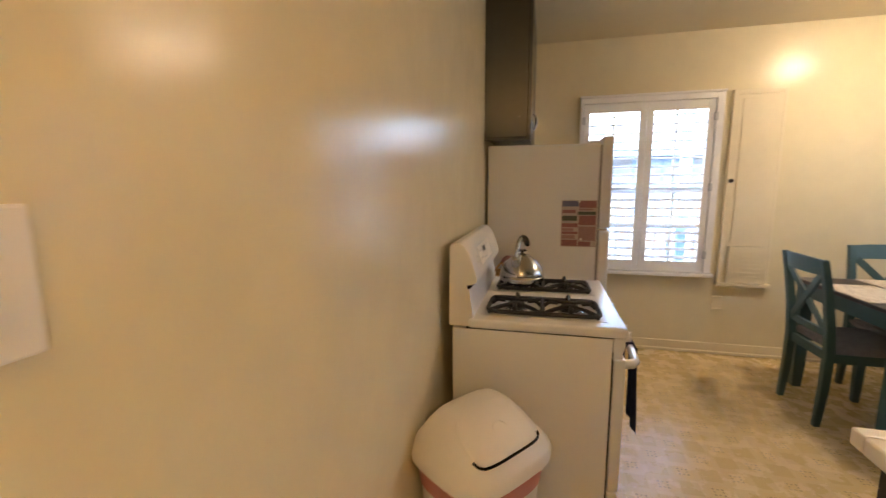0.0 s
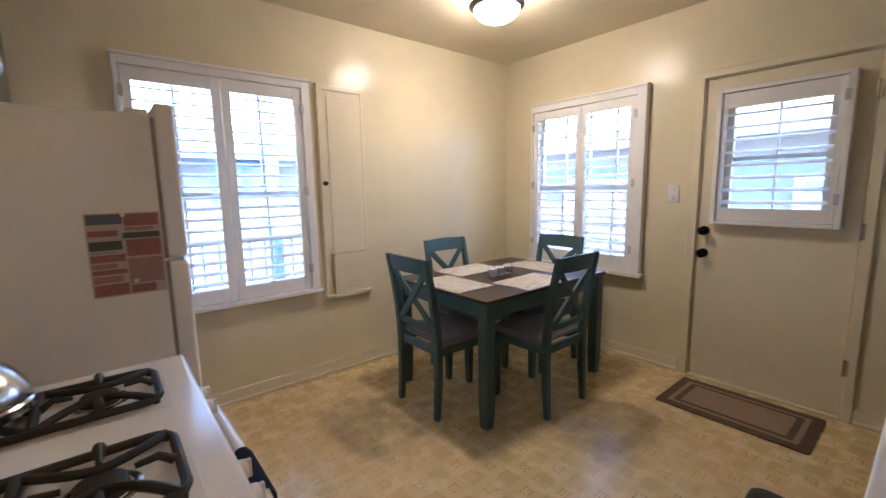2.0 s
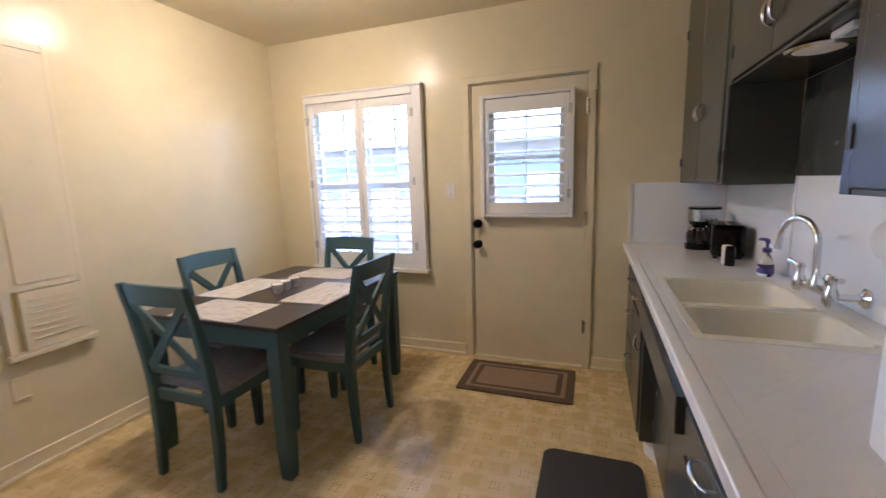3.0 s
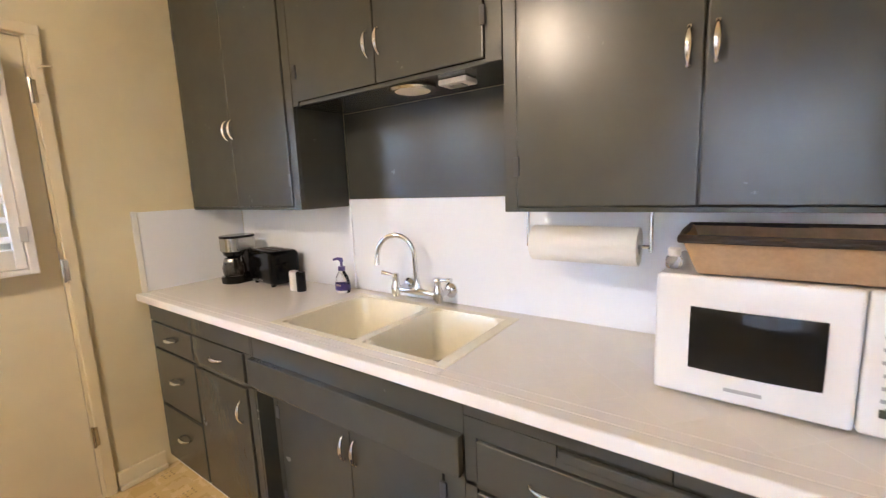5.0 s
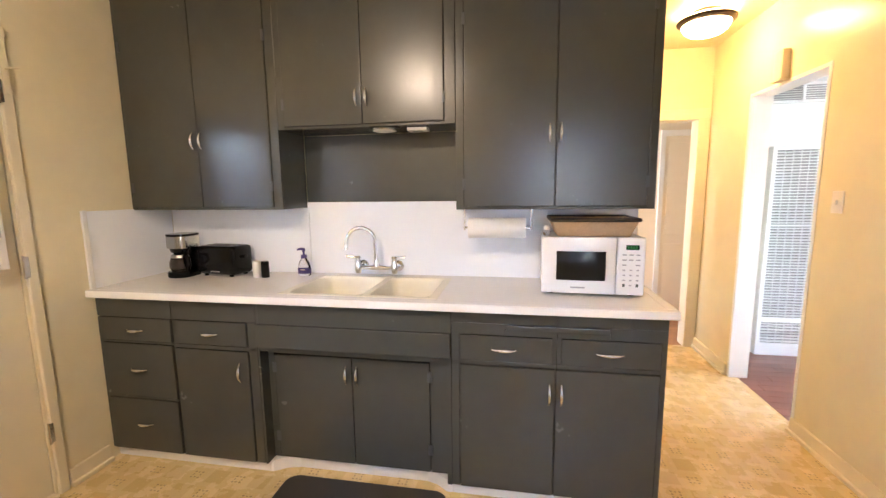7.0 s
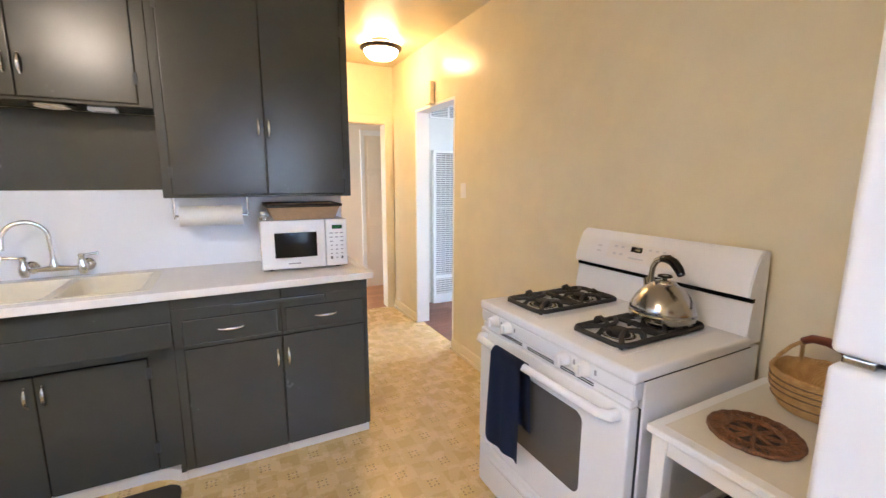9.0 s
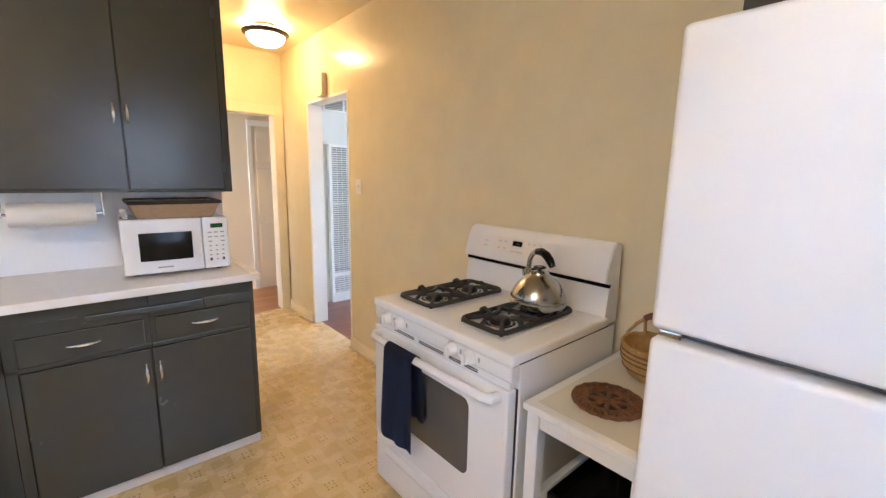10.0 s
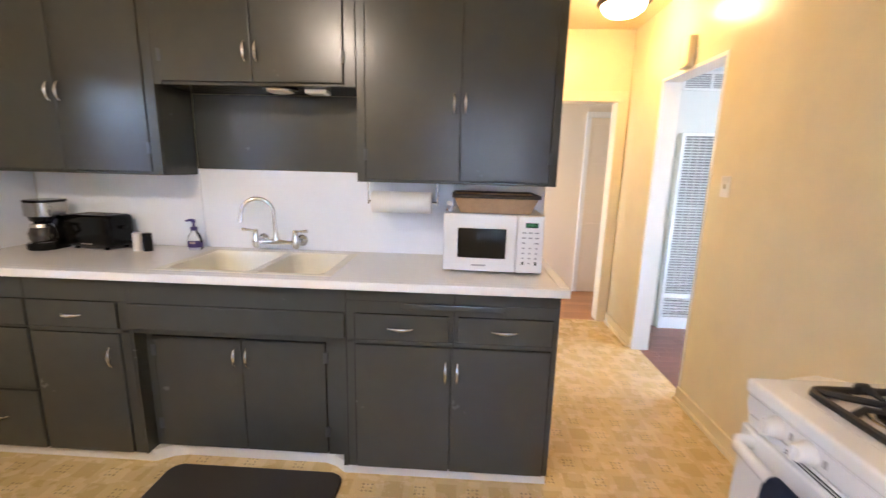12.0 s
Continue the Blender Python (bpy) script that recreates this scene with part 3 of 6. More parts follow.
ds = lambda *a: span(doorw, *a)
part("shutter_frame", boxes(ds(1.143, 1.172, -0.012, 0.055, 1.09, 1.93), ds(1.746, 1.775, -0.012, 0.055, 1.09, 1.93), ds(1.172, 1.746, -0.012, 0.055, 1.905, 1.93), ds(1.172, 1.746, -0.012, 0.055, 1.09, 1.112), bevel=0.004), SHUTTER, door)
dp = part("shutter_panel", boxes(ds(1.175, 1.206, 0, 0.034, 1.115, 1.902), ds(1.723, 1.743, 0, 0.034, 1.115, 1.902), ds(1.206, 1.723, 0.002, 0.032, 1.115, 1.193), ds(1.206, 1.723, 0.002, 0.032, 1.81, 1.902), bevel=0.003), SHUTTER, door)
louvre_panel(dp, doorw, 1.206, 1.723, 1.193, 1.81, 20, 0.077)
for hz in (1.25, 1.80):
    part("hinge", boxes(ds(1.160, 1.184, -0.018, -0.012, hz - 0.03, hz + 0.03), bevel=0.002), HINGE, dp, "small pale grey hinge")
for z, r in ((1.038, 0.026), (0.885, 0.027)):
    k = lathe([(0, 0), (0.03, 0), (0.031, 0.006), (0.014, 0.012), (0.012, 0.03), (r, 0.042), (r + 0.002, 0.055), (r - 0.008, 0.066), (0, 0.068)], (EX + 0.006, 1.815, z), 24, Matrix.Rotation(radians(-90), 4, "Y"))
    part("door_knob" if z < 1 else "deadbolt", k, BLACK, slab, "black door knob" if z < 1 else "black deadbolt turn", smooth=True)
for z in (0.313, 1.08, 1.81):
    part("hinge", boxes((EX - 0.022, EX - 0.0185, 1.048, 1.072, z - 0.045, z + 0.045), bevel=0.001), NICKEL, door, "worn metal butt hinge")
    part("hinge_pin", tube([(EX - 0.020, 1.066, z - 0.05), (EX - 0.020, 1.066, z + 0.05)], 0.006), NICKEL, door)


hook = part("hook_plate", boxes((EX - 0.026, EX - 0.0205, 1.020, 1.046, 1.80, 1.93), bevel=0.002), TRIM, door, "painted hook plate")
part("hook", tube([(EX - 0.026, 1.033, 1.90), (EX - 0.050, 1.030, 1.902), (EX - 0.056, 1.015, 1.905), (EX - 0.050, 0.995, 1.912)], 0.004, 8), TRIM, hook, smooth=True)


# ---- wall fittings ----
def switch_plate(name, label, to_world, u, z, w, h, toggles):
    t = thing(name, to_world(u, 0, z - h / 2), label, "switch")
    part("plate", boxes(span(to_world, u - w / 2, u + w / 2, -0.006, -0.0005, z - h / 2, z + h / 2), bevel=0.003), PLASTIC, t)
    if not toggles:
        t.children[0].data.materials[0] = TRIM
    for dz in toggles:
        part("toggle", boxes(span(to_world, u - 0.006, u + 0.006, -0.016, -0.004, z + dz - 0.012, z + dz + 0.012), bevel=0.003), PLASTIC, t)
    return t


west = lambda u, d, z: (WX - d, u, z)
east0 = lambda u, d, z: (EX + d, u, z)
north0 = lambda u, d, z: (u, NY + d, z)
switch_plate("light_switch", "white light switch plate on the cream wall", west, 0.118, 1.308, 0.074, 0.110, (0.0,))
switch_plate("light_switch", "white double rocker switch plate beside the door", east0, 2.025, 1.285, 0.075, 0.125, (-0.03, 0.03))
outlet = switch_plate("wall_outlet", "cream painted outlet cover low on the wall", north0, 1.287, 0.425, 0.07, 0.12, ())
for lz in (0.374, 0.474):
    part("lip", boxes((1.253, 1.321, NY - 0.016, NY - 0.0062, lz, lz + 0.010), bevel=0.003), TRIM, outlet)

chime = thing("door_chime", (WX, -0.41, 2.01), "cream door chime box high on the hall wall", "door chime")
part("cover", boxes((WX + 0.0005, WX + 0.045, -0.455, -0.37, 2.02, 2.185), bevel=0.006), TRIM, chime)
part("base_lip", boxes((WX + 0.0005, WX + 0.055, -0.46, -0.365, 2.005, 2.0195), bevel=0.003), TRIM, chime)

iron = thing("ironing_board_cabinet", (1.44, NY, 0.575), "cream painted built-in ironing board cabinet on the wall", "wall cabinet")
part("casing", boxes((1.265, 1.300, NY - 0.03, NY - 0.001, 0.60, 2.07), (1.600, 1.622, NY - 0.012, NY - 0.001, 0.60, 2.07), (1.300, 1.600, NY - 0.012, NY - 0.001, 2.035, 2.07), bevel=0.003), TRIM, iron)
part("door", boxes((1.303, 1.597, NY - 0.016, NY - 0.001, 0.895, 2.032), bevel=0.002), TRIM, iron)
part("door_panel", boxes((1.335, 1.565, NY - 0.022, NY - 0.017, 0.93, 2.0), bevel=0.0015), TRIM, iron)
part("lower_panel", boxes((1.330, 1.590, NY - 0.034, NY - 0.001, 0.60, 0.890), bevel=0.002), TRIM, iron)
for k in range(7):
    part("vent_slat", boxes((1.36, 1.56, NY - 0.0385, NY - 0.0342, 0.65 + k * 0.032, 0.657 + k * 0.032), bevel=0.001), TRIM, iron)
part("sill", boxes((1.258, 1.63, NY - 0.045, NY - 0.001, 0.572, 0.598), bevel=0.004), TRIM, iron)
part("latch", lathe([(0, 0), (0.016, 0), (0.016, 0.006), (0.008, 0.01), (0.008, 0.022), (0.013, 0.028), (0, 0.032)], (1.293, NY - 0.03, 1.398), 16, Matrix.Rotation(radians(90), 4, "X")), BRONZE, iron, "small dark metal latch knob", smooth=True)


# ---- ceiling lamps ----
def ceiling_lamp(x, y, dome, label):
    t = thing("ceiling_lamp", (x, y, H), label, "ceiling lamp", "dome ceiling lamps")
    part("ceiling_pan", lathe([(0, -0.0005), (0.085, -0.0005), (0.09, -0.008), (0.09, -0.022), (0, -0.022)], (x, y, H), 32), BRONZE, t, smooth=True)
    part("shade", lathe([(0.095, -0.023), (0.128, -0.034), (0.138, -0.060), (0.137, -0.090), (0.124, -0.116), (0.095, -0.138), (0.05, -0.151), (0, -0.155)], (x, y, H), 40), dome, t, "glowing frosted glass bowl", smooth=True)
    part("rim", lathe([(0.1395, -0.052), (0.158, -0.048), (0.170, -0.056), (0.168, -0.068), (0.152, -0.080), (0.1395, -0.082), (0.1395, -0.052)], (x, y, H), 40), BRONZE, t, "dark bronze rim", smooth=True)


ceiling_lamp(2.06, 2.66, DOME, "lit frosted dome lamp with a dark bronze rim")
ceiling_lamp(-0.08, -0.62, HALL_DOME, "lit frosted dome lamp on the hall ceiling")


# ---- sink counter: units below ----
FY = 0.785


def bow_handle(parent, c, length, along, out=(0, 1, 0)):
    """A bowed pull on two feet, c on the face."""
    c, along, out = Vector(c), Vector(along), Vector(out)
    pts, rs = [], []
    for k in range(13):
        a = -1 + k / 6
        pts.append(c + along * (a * length / 2) + out * (0.017 * (1 - a * a) ** 0.6 + 0.004))
        rs.append(0.0026 + 0.0052 * (1 - a * a) ** 1.5)
    bm = tube(pts, rs, 10)
    for e in (-0.46, 0.46):
        tube([c + along * (e * length) + out * 0.0005, c + along * (e * length) + out * 0.008], 0.0042, 10, bm)
    return part("handle", bm, CHROME, parent, "bright chrome bow handle", smooth=True)


def base_unit(x0, x1, label):
    u = thing("base_cabinet", ((x0 + x1) / 2, 0.5, 0), label, "cabinet", "charcoal base cabinets")
    part("body", boxes((x0 + 0.0006, x1 - 0.0006, SY + 0.012, FY - 0.020, 0.060, 0.882)), CABINET, u)
    part("plinth", boxes((x0 + 0.0006, x1 - 0.0006, SY + 0.012, FY - 0.038, 0.001, 0.059)), WHITE_TRIM, u, "white painted toe board")
    return u


def front(u, name, x0, x1, z0, z1, thick=0.018, y=None):
    y = FY - 0.0195 if y is None else y
    return part(name, boxes((x0, x1, y, y + thick, z0, z1), bevel=0.004, seg=3), CABINET, u)


def rail(u, *spans):
    """Face rails and stiles between drawers and doors."""
    part("face_frame", boxes(*[(a, b, FY - 0.0195, FY - 0.009, c, d) for a, b, c, d in spans], bevel=0.002), CABINET, u)


X_, Z_ = Vector((1, 0, 0)), Vector((0, 0, 1))
u1 = base_unit(2.765, 3.198, "charcoal painted base cabinet with three drawers")
rail(u1, (2.767, 3.197, 0.780, 0.881), (2.767, 3.197, 0.646, 0.656), (2.767, 3.197, 0.350, 0.360), (3.178, 3.197, 0.064, 0.774))
for z0, z1, hz in ((0.659, 0.777, 0.717), (0.363, 0.643, 0.512), (0.066, 0.347, 0.219)):
    bow_handle(front(u1, "drawer", 2.771, 3.176, z0, z1), (2.970, FY - 0.001, hz), 0.09, X_)
u2 = base_unit(2.310, 2.765, "charcoal painted base cabinet with a drawer and a door")
rail(u2, (2.311, 2.764, 0.780, 0.881), (2.311, 2.764, 0.638, 0.656), (2.311, 2.355, 0.064, 0.779))
bow_handle(front(u2, "drawer", 2.360, 2.757, 0.659, 0.777), (2.555, FY - 0.001, 0.718), 0.09, X_)
d2 = front(u2, "door", 2.360, 2.757, 0.066, 0.634)
bow_handle(d2, (2.402, FY - 0.001, 0.531), 0.09, Z_)

us = thing("sink_cabinet", (1.84, 0.5, 0), "charcoal painted sink cabinet with recessed double doors", "cabinet", "charcoal base cabinets")
part("body", boxes((1.3806, 2.3094, SY + 0.012, FY - 0.085, 0.064, 0.70)), CABINET, us)
for a, b in ((1.3806, 1.401), (2.299, 2.3094)):
    part("cheek", boxes((a, b, FY - 0.085, FY - 0.010, 0.060, 0.882)), CABINET, us)
part("apron", boxes((1.401, 2.299, FY - 0.030, FY - 0.012, 0.642, 0.882)), CABINET, us)
part("false_front", boxes((1.382, 2.302, FY - 0.0115, FY + 0.014, 0.670, 0.778), bevel=0.004), CABINET, us)
part("recess_frame", boxes((1.402, 1.488, FY - 0.0845, FY - 0.071, 0.065, 0.64), (2.266, 2.298, FY - 0.0845, FY - 0.071, 0.065, 0.64), (1.488, 2.266, FY - 0.0845, FY - 0.071, 0.613, 0.64), bevel=0.002), CABINET, us)
for a, b, h in ((1.491, 1.864, 1.838), (1.868, 2.263, 1.892)):
    dd = front(us, "door", a, b, 0.068, 0.608, 0.018, FY - 0.084)
    bow_handle(dd, (h, FY - 0.0655, 0.525), 0.09, Z_)
    for hz in (0.18, 0.54):
        hx = a - 0.012 if a < 1.6 else b - 0.010
        part("hinge", boxes((hx, hx + 0.022, FY - 0.0705, FY - 0.063, hz - 0.025, hz + 0.025), bevel=0.002), CABINET_IN, dd, "painted-over surface hinge")
part("curved_plinth", prism([(1.382, 0.60), (2.308, 0.60), (2.308, FY - 0.036), (2.29, FY - 0.038), (2.235, FY - 0.075), (2.17, FY - 0.092), (1.51, FY - 0.092), (1.46, FY - 0.075), (1.41, FY - 0.038), (1.382, FY - 0.036)], 0.001, 0.059), WHITE_TRIM, us, "white painted curved toe board")

u4 = base_unit(0.935, 1.380, "charcoal painted base cabinet with a drawer over a door")
rail(u4, (0.936, 1.379, 0.829, 0.881), (1.150, 1.379, 0.777, 0.828), (0.936, 1.150, 0.777, 0.801), (0.936, 1.379, 0.645, 0.661), (1.345, 1.379, 0.064, 0.779))
bow_handle(front(u4, "drawer", 0.956, 1.341, 0.664, 0.774), (1.154, FY - 0.001, 0.719), 0.105, X_)
bow_handle(front(u4, "door", 0.942, 1.341, 0.066, 0.640), (0.964, FY - 0.001, 0.533), 0.09, Z_)
u5 = base_unit(0.510, 0.935, "charcoal painted end base cabinet with drawer and door")
rail(u5, (0.512, 0.934, 0.829, 0.881), (0.512, 0.727, 0.777, 0.828), (0.727, 0.934, 0.777, 0.801), (0.512, 0.934, 0.645, 0.661), (0.512, 0.532, 0.064, 0.779))
bow_handle(front(u5, "drawer", 0.535, 0.918, 0.664, 0.774), (0.729, FY - 0.001, 0.722), 0.105, X_)
bow_handle(front(u5, "door", 0.535, 0.937, 0.066, 0.640), (0.915, FY - 0.001, 0.533), 0.09, Z_)
cut = thing("cutting_board", (0.94, FY, 0.81), "charcoal painted pull-out board in its slot", "cutting board")
part("board", boxes((0.735, 1.142, FY - 0.009, FY + 0.006, 0.8025, 0.8265), bevel=0.004), CABINET, cut)

# ---- worktop, sink, tap ----
top = thing("worktop", (1.84, 0.5, 0.883), "pale laminate worktop with a white rim", "countertop")
CZ = 0.918
part("slab", boxes((0.50, EX - 0.002, SY + 0.002, 0.322, 0.883, CZ - 0.006), (0.50, EX - 0.002, 0.776, 0.798, 0.883, CZ - 0.006), (0.50, 1.462, 0.322, 0.776, 0.883, CZ - 0.006), (2.188, EX - 0.002, 0.322, 0.776, 0.883, CZ - 0.006)), COUNTER_RIM, top)
part("front_rim", boxes((0.488, EX - 0.0015, 0.786, 0.822, 0.884, CZ + 0.001), bevel=0.006, seg=3), COUNTER_RIM, top, "white rounded front edge")
part("end_rim", boxes((0.487, 0.528, SY + 0.002, 0.7855, 0.884, CZ + 0.001), bevel=0.006, seg=3), COUNTER_RIM, top, "white rounded end edge")
for x0, x1, y0, y1 in ((0.530, 1.445, SY + 0.003, 0.784), (2.205, EX - 0.003, SY + 0.003, 0.784)):
    part("panel", boxes((x0, x1, y0, y1, CZ - 0.0058, CZ - 0.0012), bevel=0.0008, seg=1), COUNTER, top)
part("panel", boxes((1.447, 2.203, SY + 0.003, 0.304, CZ - 0.0058, CZ - 0.0004), bevel=0.0008, seg=1), COUNTER_RIM, top)


def clip(poly, x0, x1, y0, y1):
    """The part of a flat polygon inside a rectangle."""
    for ax, lim, sg in ((0, x0, 1), (0, x1, -1), (1, y0, 1), (1, y1, -1)):
        out = []
        for p, q in zip(poly, poly[1:] + poly[:1]):
            a, b = (p[ax] - lim) * sg, (q[ax] - lim) * sg
            if a >= 0:
                out.append(p)
            if a * b < 0:
                k = a / (a - b)
                out.append((p[0] + (q[0] - p[0]) * k, p[1] + (q[1] - p[1]) * k))
        poly = out
        if len(poly) < 3:
            return []
    return poly


# four-inch tiles laid on the diagonal behind a straight border, their joints nearly filled
TILE = 0.1527
for x0, x1, y0, y1 in ((0.530, 1.445, SY + 0.004, 0.7505), (2.205, EX - 0.004, SY + 0.004, 0.7505), (1.4465, 2.2035, SY + 0.004, 0.3035)):
    for i in range(-2, 26):
        for j in range(-14, 24):
            s, d = 0.0105 + TILE * i, 0.372 + TILE * (j - 8)
            h = TILE - 0.0005
            diamond = [((s + a * h + d + b * h) / 2, (s + a * h - d - b * h) / 2) for a, b in ((0, 0), (1, 0), (1, 1), (0, 1))]
            shape = clip(diamond, x0, x1, y0, y1)
            area = abs(sum(p[0] * q[1] - q[0] * p[1] for p, q in zip(shape, shape[1:] + shape[:1]))) / 2 if shape else 0
            if area > 0.0002:
                part("tile", prism(shape, CZ - 0.0011, CZ), COUNTER, top)
    if y1 > 0.7:
        k = x0
        while k < x1 - 0.02:
            e = min(k + 0.152, x1)
            part("border_tile", boxes((k, e - 0.0007, 0.7520, 0.7840, CZ - 0.0011, CZ)), COUNTER, top)
            k = e

part("front_strip", boxes((1.4465, 2.2035, 0.7520, 0.7842, CZ - 0.0058, CZ)), COUNTER, top)

sink = thing("sink", (1.825, 0.59, 0.75), "almond enamel double bowl sink set in the worktop", "sink")


def bowl(x0, x1, y0, y1, depth):
    bm = bmesh.new()
    rings = []
    for k, (inset, z) in enumerate(((-0.004, CZ + 0.001), (0.004, CZ - 0.004), (0.012, CZ - 0.03), (0.020, CZ - depth + 0.03), (0.032, CZ - depth + 0.008), (0.055, CZ - depth))):
        rings.append([bm.verts.new((x, y, z)) for x, y in rounded(x0 + inset, x1 - inset, y0 + inset, y1 - inset, 0.05 + 0.0 * k, 6)])
    for a, b in zip(rings, rings[1:]):
        for i in range(len(a)):
            j = (i + 1) % len(a)
            bm.faces.new((a[i], a[j], b[j], b[i]))
    bm.faces.new(rings[-1])
    back = bmesh.ops.duplicate(bm, geom=bm.faces[:])
    shell = [v for v in back["geom"] if isinstance(v, bmesh.types.BMVert)]
    cx, cy = (x0 + x1) / 2, (y0 + y1) / 2
    for v in shell:
        v.co.x += 0.004 if v.co.x > cx else -0.004
        v.co.y += 0.004 if v.co.y > cy else -0.004
        v.co.z -= 0.005
    return bm


b1 = part("bowl", bowl(1.482, 1.770, 0.336, 0.728, 0.17), ENAMEL, sink, smooth=True)
b2 = part("bowl", bowl(1.800, 2.168, 0.336, 0.728, 0.17), ENAMEL, sink, smooth=True)
part("rim", boxes((1.446, 1.484, 0.305, 0.7515, CZ - 0.004, CZ + 0.0020), (2.166, 2.204, 0.305, 0.7515, CZ - 0.004, CZ + 0.0020), (1.484, 2.166, 0.305, 0.338, CZ - 0.004, CZ + 0.0020), (1.484, 2.166, 0.726, 0.7515, CZ - 0.004, CZ + 0.0020), (1.768, 1.802, 0.338, 0.726, CZ - 0.012, CZ + 0.0018), bevel=0.002), ENAMEL, sink)
for b, cx in ((b1, 1.626), (b2, 1.984)):
    part("drain", lathe([(0, 0.003), (0.028, 0.003), (0.036, 0.006), (0.040, 0.001), (0.040, 0)], (cx, 0.53, CZ - 0.169), 24), CHROME, b, "chrome drain ring", smooth=True)
part("strainer_loop", tube(arc((1.626, 0.53, CZ - 0.165), (1, 0, 0), (0, 0, 1), 0.018, 0, 180, 10), 0.003), CHROME, b1, "small chrome strainer loop", smooth=True)

tap = thing("tap", (1.86, SY + 0.01, 0.92), "chrome wall-mounted gooseneck tap with two levers", "faucet")
TZ = 0.972
part("body", tube([(1.745, 0.335, TZ), (1.80, 0.335, TZ), (1.86, 0.335, TZ + 0.004), (1.92, 0.335, TZ), (1.975, 0.335, TZ)], [0.012, 0.010, 0.016, 0.010, 0.012], 14), CHROME, tap, smooth=True)
for hx, sg in ((1.757, -1), (1.963, 1)):
    part("shank", tube([(hx, SY + 0.012, TZ), (hx, 0.335, TZ)], 0.011, 14), CHROME, tap, smooth=True)
    part("escutcheon", lathe([(0, 0), (0.030, 0), (0.030, 0.006), (0.020, 0.016), (0.012, 0.02), (0, 0.02)], (hx, SY + 0.012, TZ), 24, Matrix.Rotation(radians(-90), 4, "X")), CHROME, tap, smooth=True)
    v = part("valve", lathe([(0, -0.03), (0.012, -0.03), (0.019, -0.015), (0.020, 0.01), (0.014, 0.03), (0.012, 0.048), (0.016, 0.056), (0.012, 0.066), (0, 0.068)], (hx, 0.340, TZ), 20), CHROME, tap, smooth=True)
    part("lever", tube([(hx, 0.340, TZ + 0.058), (hx + sg * 0.02, 0.342, TZ + 0.060), (hx + sg * 0.065, 0.346, TZ + 0.064)], [0.005, 0.005, 0.009], 10), CHROME, v, smooth=True)
part("spout", tube([(1.86, 0.335, TZ), (1.861, 0.336, TZ + 0.05), (1.863, 0.338, TZ + 0.12)] + [Vector((1.863 - 0.072, 0, 0)) * 0 + Vector((1.935 - 0.072 * math.cos(a), 0.338 + 0.05 * (1 - math.cos(a)) / 2, TZ + 0.142 + 0.080 * math.sin(a))) for a in np.linspace(0, math.pi * 0.98, 16)] + [(2.010, 0.392, TZ + 0.105)],
                   [0.015, 0.010] + [0.0098] * 17 + [0.011], 14), CHROME, tap, smooth=True)
part("spout_collar", lathe([(0, 0), (0.018, 0), (0.019, 0.012), (0.013, 0.03), (0.012, 0.045), (0, 0.045)], (1.86, 0.335, TZ + 0.005), 20), CHROME, tap, smooth=True)

# ---- splash panels ----
sp = tagged(new("backsplash"), "white painted splash panels behind the sink counter", "backsplash", kind="structure")
part("panel", boxes((0.505, 2.285, SY + 0.001, SY + 0.010, CZ + 0.001, 1.330), bevel=0.001), SPLASH, sp)
part("panel", boxes((2.286, EX - 0.011, SY + 0.001, SY + 0.016, CZ + 0.001, 1.330), bevel=0.001), SPLASH, sp)
part("side_panel", boxes((EX - 0.010, EX - 0.001, SY + 0.017, 0.770, CZ + 0.001, 1.306), bevel=0.001), SPLASH, sp)
part("edge_strip", boxes((EX - 0.014, EX - 0.001, 0.771, 0.795, CZ + 0.001, 1.310), bevel=0.003), WHITE_TRIM, sp)


# ---- cabinets above ----
UY = 0.515


def wall_unit(name, label, x0, x1, z0, doors, handles, hz, ztop=H - 0.001):
    u = thing(name, ((x0 + x1) / 2, SY, z0), label, "cabinet", "charcoal wall cabinets")
    part("body", boxes((x0 + 0.0006, x1 - 0.0006, SY + 0.0165, UY - 0.020, z0, ztop)), CABINET, u)
    lo, hi = doors[0][0] - 0.002, doors[-1][1] + 0.002
    part("face_frame", boxes((x0 + 0.0006, lo, UY - 0.0195, UY - 0.006, z0, ztop), (hi, x1 - 0.0006, UY - 0.0195, UY - 0.006, z0, ztop), (lo, hi, UY - 0.0195, UY - 0.010, z0, z0 + 0.012), bevel=0.002), CABINET, u)
    for (a, b), hx in zip(doors, handles):
        d = part("door", boxes((a, b, UY - 0.0195 + 0.0002, UY, z0 + 0.014, ztop - 0.06), bevel=0.004, seg=3), CABINET, u)
        bow_handle(d, (hx, UY + 0.0005, hz), 0.081, Z_)
        out = a if abs(hx - a) > abs(hx - b) else b
        for z in (z0 + 0.12, z0 + 0.85):
            if z < ztop - 0.2:
                part("hinge", boxes((out - 0.008, out + 0.008, UY + 0.0003, UY + 0.005, z - 0.025, z + 0.025), bevel=0.001), CABINET_IN, d, "painted-over surface hinge")
    return u


